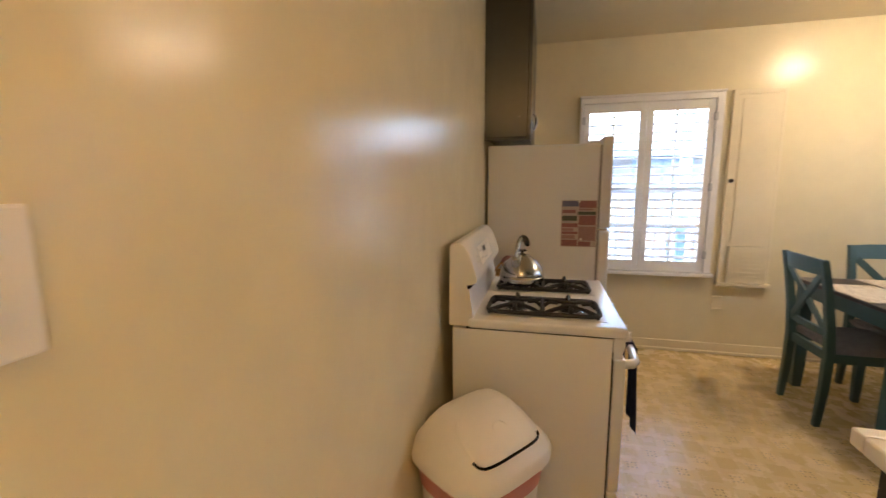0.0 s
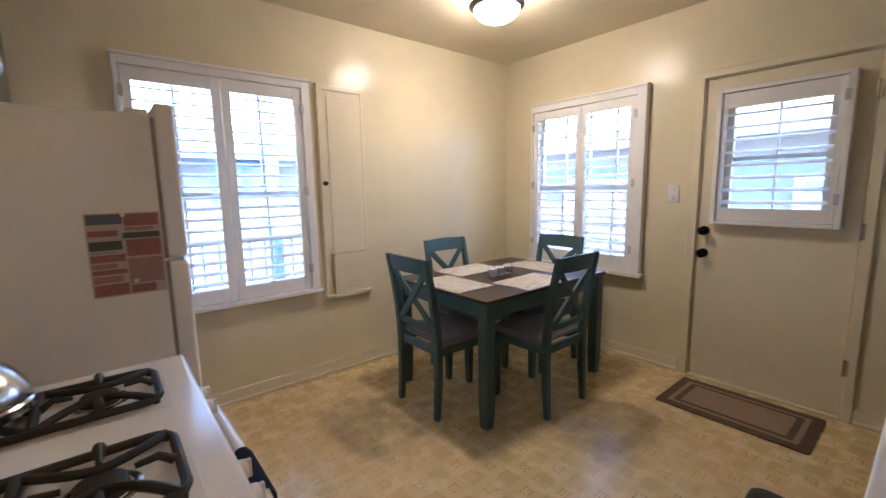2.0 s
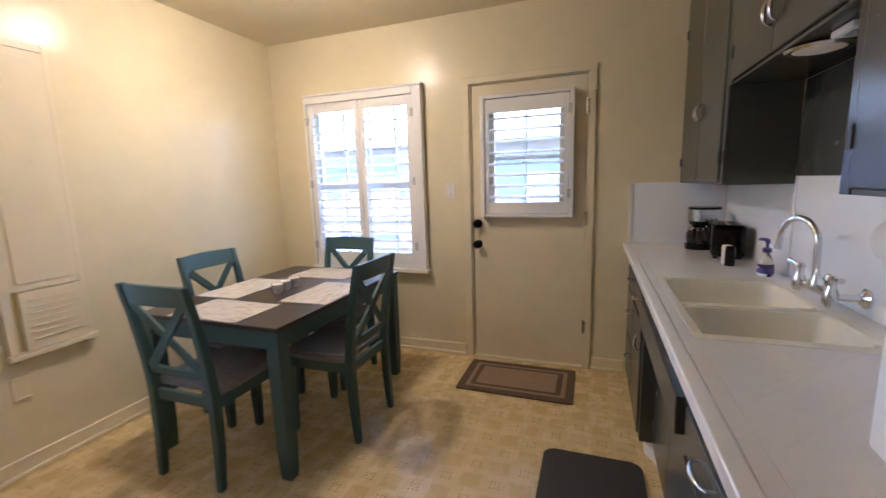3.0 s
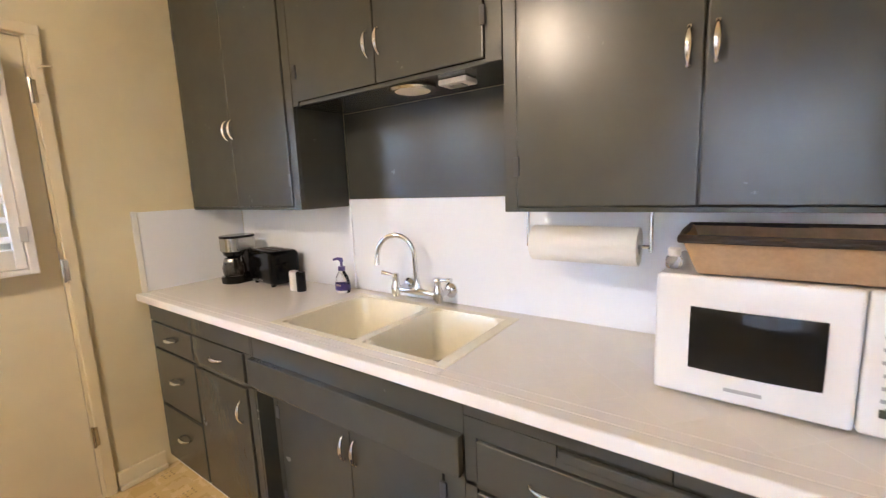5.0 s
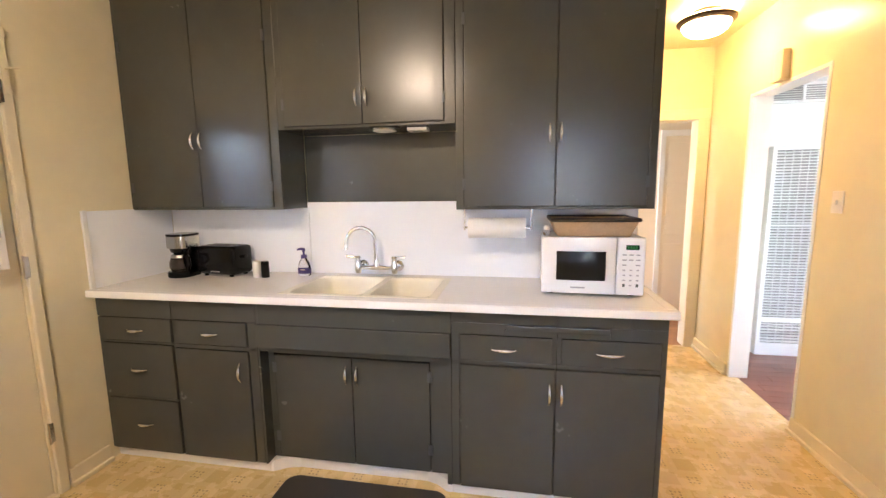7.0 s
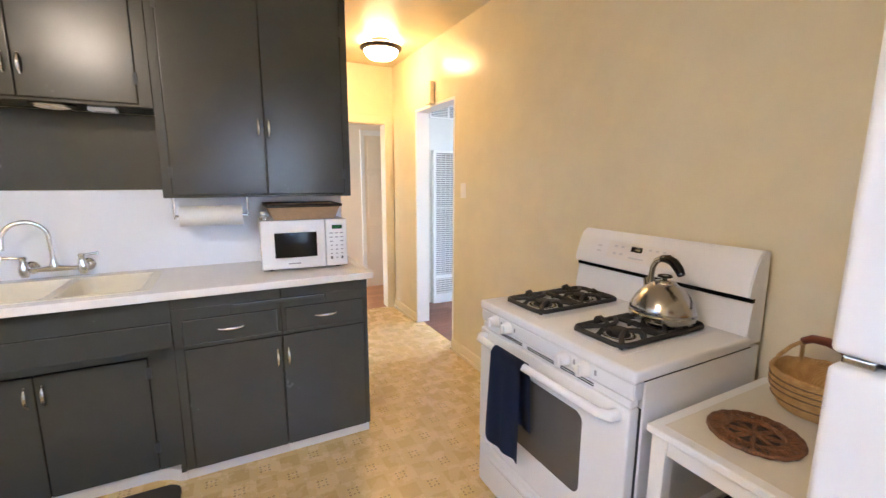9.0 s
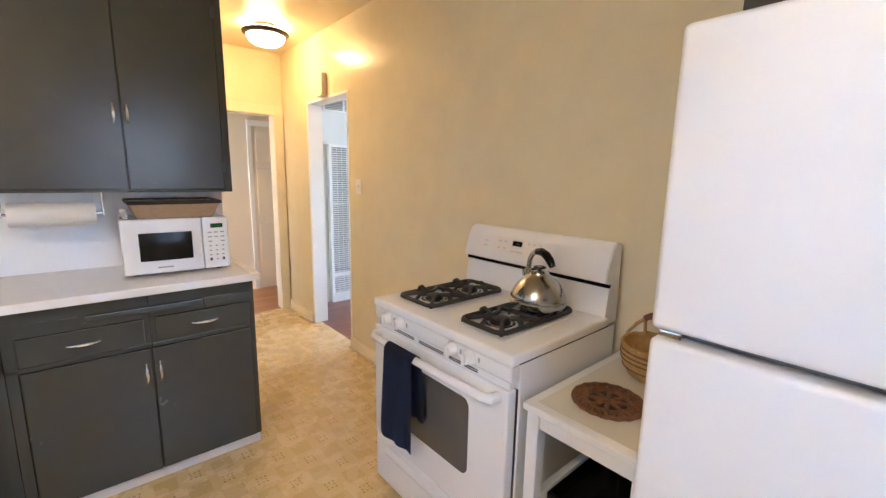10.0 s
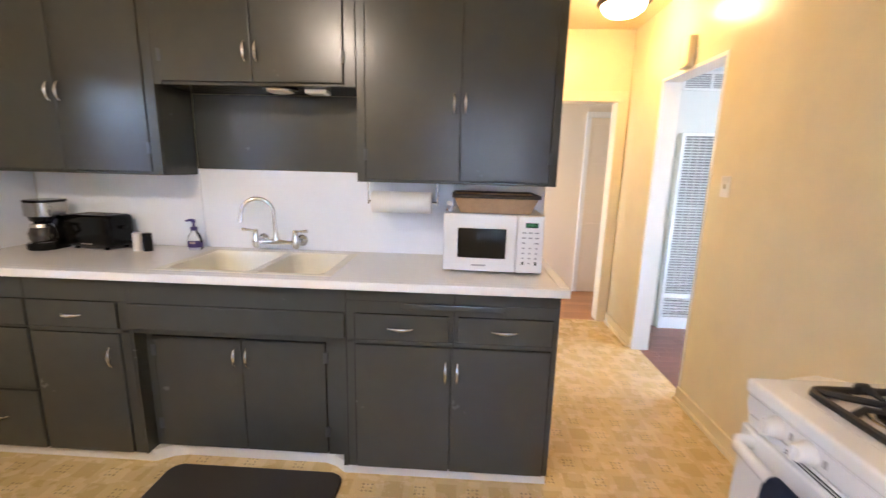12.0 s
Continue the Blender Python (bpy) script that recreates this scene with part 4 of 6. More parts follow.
wall_unit("wall_cabinet", "charcoal painted wall cabinet with two doors by the window side", 2.290, 3.198, 1.300, [(2.340, 2.748), (2.752, 3.170)], [2.726, 2.774], 1.657)
wall_unit("wall_cabinet", "short charcoal painted wall cabinet above the sink", 1.392, 2.290, 1.697, [(1.446, 1.842), (1.846, 2.254)], [1.819, 1.870], 1.834)
wall_unit("wall_cabinet", "charcoal painted wall cabinet above the microwave", 0.508, 1.392, 1.296, [(0.545, 0.935), (0.939, 1.352)], [0.917, 0.966], 1.637)
tagged(part("niche_panel", boxes((1.393, 2.2885, SY + 0.001, SY + 0.015, 1.331, 1.696)), CABINET), "charcoal painted back board above the sink", "wall panel", kind="structure")
nl = thing("niche_light", (1.76, 0.430, 1.696), "round white puck light under the cabinet", "light fixture")
part("ring", lathe([(0, 0), (0.075, 0), (0.080, -0.006), (0.074, -0.014), (0.060, -0.012)], (1.76, 0.430, 1.6955), 32), NICKEL, nl, smooth=True)
part("lens", lathe([(0, -0.017), (0.04, -0.016), (0.0595, -0.011)], (1.76, 0.430, 1.6955), 32), WAX, nl, "unlit frosted lens", smooth=True)
no = thing("niche_outlet", (1.59, 0.42, 1.696), "white outlet box under the cabinet above the sink", "outlet")
part("box", boxes((1.54, 1.64, 0.385, 0.455, 1.679, 1.6955), bevel=0.004), PLASTIC, no)
part("socket", boxes((1.565, 1.615, 0.40, 0.44, 1.6755, 1.6788), bevel=0.001), GREY_PLASTIC, no)

# ---- stove ----
stove = thing("gas_stove", (-0.1, 1.765, 0), "white enamel freestanding gas stove with four burners", "stove")
S0, S1, SXB, SXF = 1.398, 2.152, -0.41, 0.193
part("body", boxes((SXB, SXF - 0.036, S0, S1, 0.03, 0.8465), bevel=0.004), APPLIANCE, stove)
# Black strip set in where the gap behind the door is in shade.
part("door_gap", boxes((SXF - 0.0357, SXF - 0.0305, S0 + 0.003, S1 - 0.006, 0.04, 0.764)), BLACK_MATT, stove, "black strip for the shaded gap behind the oven door")
for fx in (-0.36, 0.10):
    for fy in (S0 + 0.05, S1 - 0.05):
        part("foot", lathe([(0, 0.0005), (0.02, 0.0005), (0.02, 0.02), (0.012, 0.035), (0, 0.035)], (fx, fy, 0), 16), BLACK, stove)
cook = part("cooktop", boxes((SXB + 0.06, SXF + 0.012, S0 - 0.004, S1 + 0.004, 0.849, 0.885), bevel=0.012, seg=4), APPLIANCE, stove, smooth=True)
part("seam", boxes((SXB + 0.05, SXF - 0.032, S0 + 0.001, S1 - 0.001, 0.8467, 0.8489)), BLACK, cook, "dark seam under the cooktop")
part("cooktop_well", boxes((-0.31, 0.145, S0 + 0.06, S0 + 0.315, 0.8855, 0.8872), (-0.31, 0.145, S1 - 0.325, S1 - 0.085, 0.8855, 0.8872), bevel=0.0009, seg=1), APPLIANCE, cook)
guard = part("backguard", prism([(-0.425, 0.853), (-0.330, 0.853), (-0.335, 0.91), (-0.352, 1.00), (-0.350, 1.012), (-0.318, 1.018), (-0.322, 1.05), (-0.345, 1.12), (-0.362, 1.150), (-0.385, 1.165), (-0.420, 1.160)], S0 + 0.004, S1 - 0.004, "y", 0.004), APPLIANCE, stove, smooth=True)
part("vent_slot", boxes((-0.3545, -0.3425, S0 + 0.0035, S1 - 0.0035, 0.997, 1.0115)), BLACK, guard, "black oven vent slot")


def on_guard(y, z, w, h, mat, name, lift=0.0015, label=""):
    x = -0.3215 - (z - 1.05) * 0.33
    m = Matrix.Translation((x, y, z)) @ Matrix.Rotation(radians(-18.2), 4, "Y")
    return part(name, turned(boxes((-0.002, lift, -w / 2, w / 2, -h / 2, h / 2), bevel=0.0006, seg=1), m), mat, guard, label)


on_guard(1.725, 1.092, 0.30, 0.075, PLASTIC, "control_panel", 0.0012)
on_guard(1.715, 1.105, 0.052, 0.022, BLACK, "display", 0.0026, "black clock display")
on_guard(1.720, 1.104, 0.022, 0.008, PRINT_DARK, "digits", 0.0031, "dim dark green digits")
for k in range(4):
    on_guard(1.615 + (k % 2) * 0.032, 1.108 - (k // 2) * 0.030, 0.016, 0.009, PRINT_FAINT, "button", 0.0024)
for k in range(3):
    on_guard(1.775 + k * 0.030, 1.112, 0.014, 0.007, PRINT_FAINT, "button", 0.0024)
for k in range(2):
    on_guard(1.53, 1.10 - k * 0.022, 0.022, 0.006, PRINT_FAINT, "button", 0.002)
on_guard(1.72, 1.07, 0.07, 0.006, PRINT_FAINT, "print", 0.0024)


def grate(y0, y1):
    x0, x1 = -0.297, 0.132
    z0, z1 = 0.8868, 0.912
    ym, xm = (y0 + y1) / 2, (x0 + x1) / 2
    bm = bmesh.new()
    tube([(x, y, z0 + 0.012) for x, y in rounded(x0 + 0.007, x1 - 0.007, y0 + 0.007, y1 - 0.007, 0.035, 5)], 0.0085, 8, bm, True)
    tube([(xm, y0 + 0.010, z0 + 0.013), (xm, ym, z0 + 0.015), (xm, y1 - 0.010, z0 + 0.013)], 0.0095, 8, bm)
    for cx in (x0 + 0.112, x1 - 0.112):
        rx, ry = 0.088, (y1 - y0) / 2 - 0.022
        for side in (-1, 1):
            # two bowed bars from the frame's corners past the burner
            tube([(cx + u * (rx + 0.006), ym + side * (0.030 + (ry - 0.022) * abs(u) ** 1.6), z0 + 0.013 + 0.010 * (1 - u * u)) for u in np.linspace(-1, 1, 11)], [0.0075 + 0.0015 * abs(u) for u in np.linspace(-1, 1, 11)], 8, bm)
            # upright fin on the frame's edge, with a finger to the burner
            tube([(cx, ym + side * (ry + 0.012), z0 + 0.010), (cx, ym + side * (ry + 0.006), z1 + 0.002), (cx, ym + side * (ry - 0.008), z1 + 0.010), (cx, ym + side * (ry - 0.026), z1 + 0.004), (cx, ym + side * 0.042, z1)], [0.009, 0.010, 0.008, 0.007, 0.005], 8, bm)
            tube([(cx + side * (rx + 0.008), ym, z0 + 0.014), (cx + side * (rx - 0.012), ym, z1 + 0.004), (cx + side * 0.044, ym, z1)], [0.008, 0.007, 0.005], 8, bm)
    for px in (x0 + 0.016, x1 - 0.016):
        for py in (y0 + 0.016, y1 - 0.016):
            tube([(px, py, z0 + 0.0012), (px, py, z0 + 0.012)], 0.007, 8, bm)
    part("grate", bm, BLACK_MATT, stove, "black cast iron grate", smooth=True)
    for cx in (x0 + 0.112, x1 - 0.112):
        b = part("burner", lathe([(0.038, 0), (0.038, 0.004), (0.030, 0.006), (0.030, 0.012), (0.034, 0.013), (0.034, 0.018), (0.026, 0.021), (0, 0.021)], (cx, ym, 0.8874), 24), BLACK_MATT, stove, "black burner cap", smooth=True)
        part("drip_ring", lathe([(0.042, 0), (0.048, 0.0012), (0.054, 0)], (cx, ym, 0.8875), 24), NICKEL, b)


grate(1.462, 1.690)
grate(1.838, 2.050)
# control strip with knobs
part("control_strip", prism([(SXF - 0.035, 0.795), (SXF - 0.001, 0.795), (SXF + 0.006, 0.82), (SXF + 0.005, 0.8475), (SXF - 0.035, 0.8485)], S0 + 0.002, S1 - 0.002, "y", 0.003), APPLIANCE, stove, smooth=True)
for ky in (1.505, 1.590, 1.895, 1.980):
    k = part("knob", lathe([(0, 0), (0.025, 0), (0.025, 0.006), (0.021, 0.010), (0.019, 0.026), (0.016, 0.030), (0, 0.030)], (SXF + 0.0065, ky, 0.822), 24, Matrix.Rotation(radians(90), 4, "Y")), PLASTIC, stove, "white burner knob", smooth=True)
    part("grip", boxes((SXF + 0.036, SXF + 0.044, ky - 0.005, ky + 0.005, 0.804, 0.840), bevel=0.002), PLASTIC, k)
    on = boxes((SXF + 0.0055, SXF + 0.0068, ky + 0.034, ky + 0.042, 0.816, 0.832))
    part("print", on, PRINT_GREY, stove)
odoor = part("oven_door", boxes((SXF - 0.029, SXF + 0.012, S0 + 0.006, S1 - 0.006, 0.262, 0.770), bevel=0.008, seg=3), APPLIANCE, stove, "white oven door")
part("oven_window", prism(rounded(1.555, 1.985, 0.395, 0.675, 0.03, 5), SXF + 0.0115, SXF + 0.0135, "x"), OVEN_GLASS, odoor, "grey glass oven window")
vent = part("vent_trim", boxes((SXF - 0.029, SXF + 0.001, S0 + 0.012, S1 - 0.012, 0.7715, 0.7940), bevel=0.002), APPLIANCE, stove)
for a, b in ((1.53, 1.67), (1.70, 1.84), (1.87, 2.01)):
    for vz in (0.7765, 0.7835):
        part("vent_slit", boxes((SXF + 0.0005, SXF + 0.0016, a, b, vz, vz + 0.0035)), BLACK, vent)
hb = tube([(SXF + 0.012, S0 + 0.045, 0.742), (SXF + 0.04, S0 + 0.048, 0.743), (SXF + 0.055, S0 + 0.07, 0.744), (SXF + 0.062, 1.60, 0.745), (SXF + 0.064, 1.767, 0.745), (SXF + 0.062, 1.93, 0.745), (SXF + 0.055, S1 - 0.07, 0.744), (SXF + 0.04, S1 - 0.048, 0.743), (SXF + 0.012, S1 - 0.045, 0.742)], [0.018, 0.017, 0.015, 0.0145, 0.0145, 0.0145, 0.015, 0.017, 0.018], 14)
part("oven_handle", hb, APPLIANCE, odoor, "rounded white oven handle", smooth=True)
drawer = part("drawer", boxes((SXF - 0.029, SXF + 0.008, S0 + 0.006, S1 - 0.006, 0.05, 0.255), bevel=0.008, seg=3), APPLIANCE, stove, "white storage drawer")
part("drawer_pull", prism([(SXF + 0.0085, 0.185), (SXF + 0.022, 0.205), (SXF + 0.024, 0.222), (SXF + 0.0085, 0.232)], S0 + 0.09, S1 - 0.09, "y", 0.002), APPLIANCE, drawer)

# towel over the oven handle
towel = thing("dish_towel", (SXF + 0.07, 1.67, 0.36), "navy blue dish towel hanging over the oven handle", "towel")


def cloth(y0, y1, z_front, z_back, shift):
    bm = bmesh.new()
    cols, prof = 14, []
    cxh, czh, rr = SXF + 0.0632, 0.745, 0.0185
    for k in range(9):
        prof.append((cxh + rr + 0.004, z_front + (czh - z_front) * k / 8))
    prof += [(cxh + rr * math.cos(a), czh + rr * math.sin(a)) for a in np.linspace(0.3, math.pi - 0.3, 7)]
    for k in range(6):
        prof.append((cxh - rr - 0.003, czh - (czh - z_back) * k / 5))
    grid = []
    for i in range(cols + 1):
        u = i / cols
        row = []
        for j, (x, z) in enumerate(prof):
            hang = max(0.0, min(1.0, (czh - z) / 0.3))
            fold = 0.006 * math.sin(u * 7.0 + shift) * hang
            y = y0 + (y1 - y0) * u + (u - 0.5) * 0.02 * hang + shift * 0.02 * hang
            row.append(bm.verts.new((x + (fold + 0.010 * hang if j < 9 else 0.004 * math.sin(u * 9) * hang), y, z - (0.008 * math.sin(u * 3.0 + shift) if j == 0 else 0))))
        grid.append(row)
    for a, b in zip(grid, grid[1:]):
        for j in range(len(prof) - 1):
            bm.faces.new((a[j], b[j], b[j + 1], a[j + 1]))
    bmesh.ops.solidify(bm, geom=bm.faces[:], thickness=0.004)
    return bm


part("fold", cloth(1.590, 1.685, 0.392, 0.47, 0.0), NAVY, towel, smooth=True)
part("fold", cloth(1.678, 1.768, 0.400, 0.50, 0.5), NAVY, towel, smooth=True)

# ---- kettle ----
KX, KY, KZ = -0.185, 1.950, 0.9165
kettle = thing("kettle", (KX, KY, KZ), "polished steel stovetop kettle with a black grip", "kettle")
part("body", lathe([(0, 0.0), (0.098, 0.0), (0.105, 0.005), (0.107, 0.022), (0.103, 0.027), (0.105, 0.032), (0.099, 0.052), (0.085, 0.078), (0.066, 0.101), (0.048, 0.115), (0.040, 0.119), (0.039, 0.121), (0, 0.121)], (KX, KY, KZ), 48), STEEL, kettle, smooth=True)
part("lid", lathe([(0.0385, 0.1215), (0.036, 0.127), (0.022, 0.131), (0.010, 0.133), (0.007, 0.138), (0.012, 0.143), (0.010, 0.149), (0, 0.151)], (KX, KY, KZ), 32), STEEL, kettle, "steel lid with a small knob", smooth=True)
part("lid_ring", tube([(KX + 0.020 * math.cos(a), KY + 0.020 * math.sin(a), KZ + 0.146) for a in np.linspace(0, 2 * math.pi, 20, endpoint=False)], 0.004, 8, closed=True), BLACK, kettle, "black ring on the lid", smooth=True)
sd = Vector((-0.30, -0.95, 0)).normalized()
at = lambda d, z: Vector((KX, KY, KZ + z)) + sd * d
part("spout", tube([at(0.062, 0.080), at(0.080, 0.102), at(0.090, 0.120)], [0.024, 0.019, 0.015], 16), STEEL, kettle, smooth=True)
part("handle_arm", tube([at(0.068, 0.100), at(0.070, 0.135), at(0.064, 0.168), at(0.046, 0.192), at(0.018, 0.204)], [0.012, 0.010, 0.010, 0.011, 0.012], 12), STEEL, kettle, smooth=True)
part("grip", tube([at(0.020, 0.203), at(-0.008, 0.207), at(-0.036, 0.199), at(-0.060, 0.182), at(-0.074, 0.164)], [0.013, 0.015, 0.016, 0.015, 0.012], 12), BLACK, kettle, "black heat-proof grip", smooth=True)

# ---- refrigerator ----
fridge = thing("refrigerator", (-0.07, 2.93, 0), "white top-freezer refrigerator beside the window", "refrigerator")
F0, F1, FH = 2.558, 3.30, 1.655
part("body", boxes((-0.435, 0.225, F0, F1, 0.03, 1.616), bevel=0.006), FRIDGE, fridge)
part("gasket", boxes((0.2255, 0.2375, F0 + 0.012, F1 - 0.012, 0.11, 1.606)), GREY_PLASTIC, fridge, "grey door gasket")
fz = part("freezer_door", boxes((0.238, 0.298, F0 - 0.002, F1 + 0.002, 1.118, FH), bevel=0.014, seg=4), FRIDGE, fridge, smooth=True)
fd = part("fridge_door", boxes((0.238, 0.298, F0 - 0.002, F1 + 0.002, 0.10, 1.098), bevel=0.014, seg=4), FRIDGE, fridge, smooth=True)
part("hinge", boxes((0.20, 0.285, F0 + 0.01, F0 + 0.05, 1.1015, 1.1145), bevel=0.003), NICKEL, fridge, "metal middle hinge")
part("hinge_cap", boxes((0.16, 0.224, F0 + 0.01, F0 + 0.07, 1.6165, 1.632), bevel=0.004), PLASTIC, fridge)
for d, z0, z1 in ((fz, 1.14, 1.42), (fd, 0.72, 1.07)):
    part("handle", tube([(0.297, F1 - 0.05, z0), (0.335, F1 - 0.05, z0 + 0.03), (0.338, F1 - 0.05, (z0 + z1) / 2), (0.335, F1 - 0.05, z1 - 0.03), (0.297, F1 - 0.05, z1)], 0.012, 12), APPLIANCE, d, "white door handle", smooth=True)
part("kick_grille", boxes((0.20, 0.235, F0 + 0.01, F1 - 0.01, 0.025, 0.095), bevel=0.003), GREY_PLASTIC, fridge)
for fx in (-0.38, 0.16):
    for fy in (F0 + 0.06, F1 - 0.06):
        part("foot", lathe([(0, 0.0005), (0.018, 0.0005), (0.018, 0.02), (0.01, 0.031), (0, 0.031)], (fx, fy, 0), 14), BLACK, fridge)

fl = thing("flyer", (0.12, F0, 1.0), "red and white printed sheet held on the refrigerator", "poster")
part("sheet", boxes((0.017, 0.222, F0 - 0.0016, F0 - 0.0005, 1.001, 1.283)), PRINT_PALE, fl)
for x0, x1, z0, z1, mt in ((0.021, 0.116, 1.246, 1.279, PRINT_BLUE), (0.119, 0.216, 1.238, 1.279, PRINT_RED), (0.021, 0.108, 1.228, 1.241, PRINT_PALE), (0.021, 0.100, 1.206, 1.226, PRINT_RED), (0.119, 0.200, 1.222, 1.234, PRINT_ROSE),
                           (0.112, 0.216, 1.196, 1.216, PRINT_DARK), (0.119, 0.216, 1.134, 1.192, PRINT_RED), (0.021, 0.108, 1.160, 1.190, PRINT_DARK), (0.021, 0.092, 1.148, 1.156, PRINT_GREY), (0.021, 0.114, 1.120, 1.144, PRINT_RED),
                           (0.021, 0.090, 1.098, 1.114, PRINT_ROSE), (0.021, 0.114, 1.078, 1.094, PRINT_RED), (0.021, 0.100, 1.050, 1.072, PRINT_ROSE), (0.021, 0.114, 1.006, 1.044, PRINT_RED), (0.119, 0.216, 1.040, 1.126, PRINT_ROSE), (0.119, 0.190, 1.006, 1.034, PRINT_RED)):
    part("print", boxes((x0, x1, F0 - 0.0026, F0 - 0.0017, z0, z1)), mt, fl)
for mx, mz in ((0.118, 1.276), (0.135, 1.048)):
    part("magnet", lathe([(0, 0.0), (0.007, 0.0), (0.007, 0.004), (0, 0.005)], (mx, F0 - 0.0027, mz), 14, Matrix.Rotation(radians(90), 4, "X")), PLASTIC, fl, "small white magnet")

for mx in (-0.005, 0.215):
    mg = thing("magnet", (mx, F0, 1.585), "small white clip magnet on the refrigerator side", "magnet", "clip magnets")
    part("clip", boxes((mx - 0.010, mx + 0.010, F0 - 0.009, F0 - 0.0005, 1.592, 1.604), bevel=0.003), PLASTIC, mg)

# cabinet over the refrigerator
oc = thing("fridge_cabinet", (-0.30, 2.9, 1.66), "charcoal painted cabinet above the refrigerator", "cabinet")
part("body", boxes((WX + 0.001, -0.196, 2.500, 3.32, 1.660, H - 0.001), bevel=0.002), CABINET, oc)
for a, b, hy in ((2.506, 2.908, 2.885), (2.912, 3.314, 2.935)):
    od = part("door", boxes((-0.1955, -0.176, a, b, 1.670, H - 0.05), bevel=0.004), CABINET, oc)
    bow_handle(od, (-0.1755, hy, 1.80), 0.10, Z_, (1, 0, 0))
part("bottom_rail", boxes((-0.1955, -0.180, 2.502, 3.318, 1.642, 1.668), (WX + 0.002, -0.1956, 2.502, 2.516, 1.642, 1.6595), bevel=0.002), CABINET, oc)

# ---- small white table between stove and refrigerator ----
cart = thing("side_table", (-0.12, 2.36, 0), "white painted small table with an open lower shelf", "table")
C0, C1, CX0, CX1 = 2.185, 2.540, -0.405, 0.160
part("tabletop", boxes((CX0 - 0.012, CX1 + 0.012, C0 - 0.010, C1 + 0.006, 0.722, 0.745), bevel=0.006, seg=3), WHITE_TRIM, cart)
part("top_inset", boxes((CX0 + 0.02, CX1 - 0.02, C0 + 0.02, C1 - 0.025, 0.7452, 0.7458)), BEIGE_TOP, cart, "beige inset of the top")
for lx in (CX0 + 0.02, CX1 - 0.02):
    for ly in (C0 + 0.02, C1 - 0.02):
        part("leg", boxes((lx - 0.02, lx + 0.02, ly - 0.02, ly + 0.02, 0.0005, 0.7215), bevel=0.003), WHITE_TRIM, cart)
part("apron", boxes((CX0 + 0.041, CX1 - 0.041, C0 + 0.006, C0 + 0.024, 0.66, 0.7215), bevel=0.002), WHITE_TRIM, cart)
part("apron", boxes((CX0 + 0.041, CX1 - 0.041, C1 - 0.024, C1 - 0.006, 0.66, 0.7215), bevel=0.002), WHITE_TRIM, cart)
part("apron", boxes((CX1 - 0.026, CX1 - 0.008, C0 + 0.041, C1 - 0.041, 0.672, 0.7215), bevel=0.002), WHITE_TRIM, cart)
part("shelf", boxes((CX0 + 0.005, CX1 - 0.005, C0 + 0.042, C1 - 0.042, 0.40, 0.418), bevel=0.003), WHITE_TRIM, cart)
part("shelf_rail", boxes((CX0 + 0.041, CX1 - 0.041, C0 + 0.012, C0 + 0.036, 0.395, 0.44), bevel=0.003), WHITE_TRIM, cart)
part("shelf_rail", boxes((CX0 + 0.041, CX1 - 0.041, C1 - 0.036, C1 - 0.012, 0.395, 0.44), bevel=0.003), WHITE_TRIM, cart)
tray = thing("baking_tray", (-0.12, 2.36, 0.418), "black metal tray on the table's lower shelf", "tray")
part("pan", boxes((-0.33, 0.10, 2.245, 2.475, 0.4185, 0.423), (-0.34, -0.33, 2.238, 2.482, 0.4185, 0.452), (0.10, 0.11, 2.238, 2.482, 0.4185, 0.452), (-0.33, 0.10, 2.238, 2.245, 0.4185, 0.452), (-0.33, 0.10, 2.475, 2.482, 0.4185, 0.452), bevel=0.002), BLACK, tray)

tv = thing("trivet", (-0.02, 2.338, 0.7459), "round brown woven rattan trivet with a petal pattern", "trivet")
part("mesh_base", lathe([(0, 0.0006), (0.092, 0.0006), (0.094, 0.002), (0, 0.0022)], (-0.02, 2.338, 0.7459), 40), DARK_RIM, tv)
bm = bmesh.new()
for r, thick in ((0.066, 0.0055), (0.098, 0.0060)):
    tube([((-0.02 + r * math.cos(a)), 2.338 + r * math.sin(a), 0.7530 + 0.0015 * math.sin(18 * a + r * 300)) for a in np.linspace(0, 2 * math.pi, 60, endpoint=False)], thick, 8, bm, True)
for k in range(30):
    a = k * math.pi / 15
    for tw in (-0.07, 0.07):
        tube([(-0.02 + r * math.cos(a + t), 2.338 + r * math.sin(a + t), 0.7525 + h) for r, t, h in ((0.067, -tw, 0), (0.082, 0.0, 0.004 + tw * 0.03), (0.097, tw, 0))], 0.0042, 6, bm)
part("border", bm, RATTAN, tv, smooth=True)
for k in range(8):
    a = k * math.pi / 4
    c, s = math.cos(a), math.sin(a)
    pts = []
    for q in np.linspace(0, 2 * math.pi, 18, endpoint=False):
        rr, w = 0.036 + 0.024 * math.cos(q), 0.016 * math.sin(q) * (1.15 + 0.5 * math.cos(q))
        pts.append((-0.02 + rr * c - w * s, 2.338 + rr * s + w * c, 0.7514))
    part("petal", tube(pts, 0.004, 8, closed=True), RATTAN, tv, smooth=True)
part("hub", lathe([(0, 0.0012), (0.014, 0.0012), (0.015, 0.006), (0.010, 0.011), (0, 0.012)], (-0.02, 2.338, 0.7459), 20), RATTAN, tv, smooth=True)

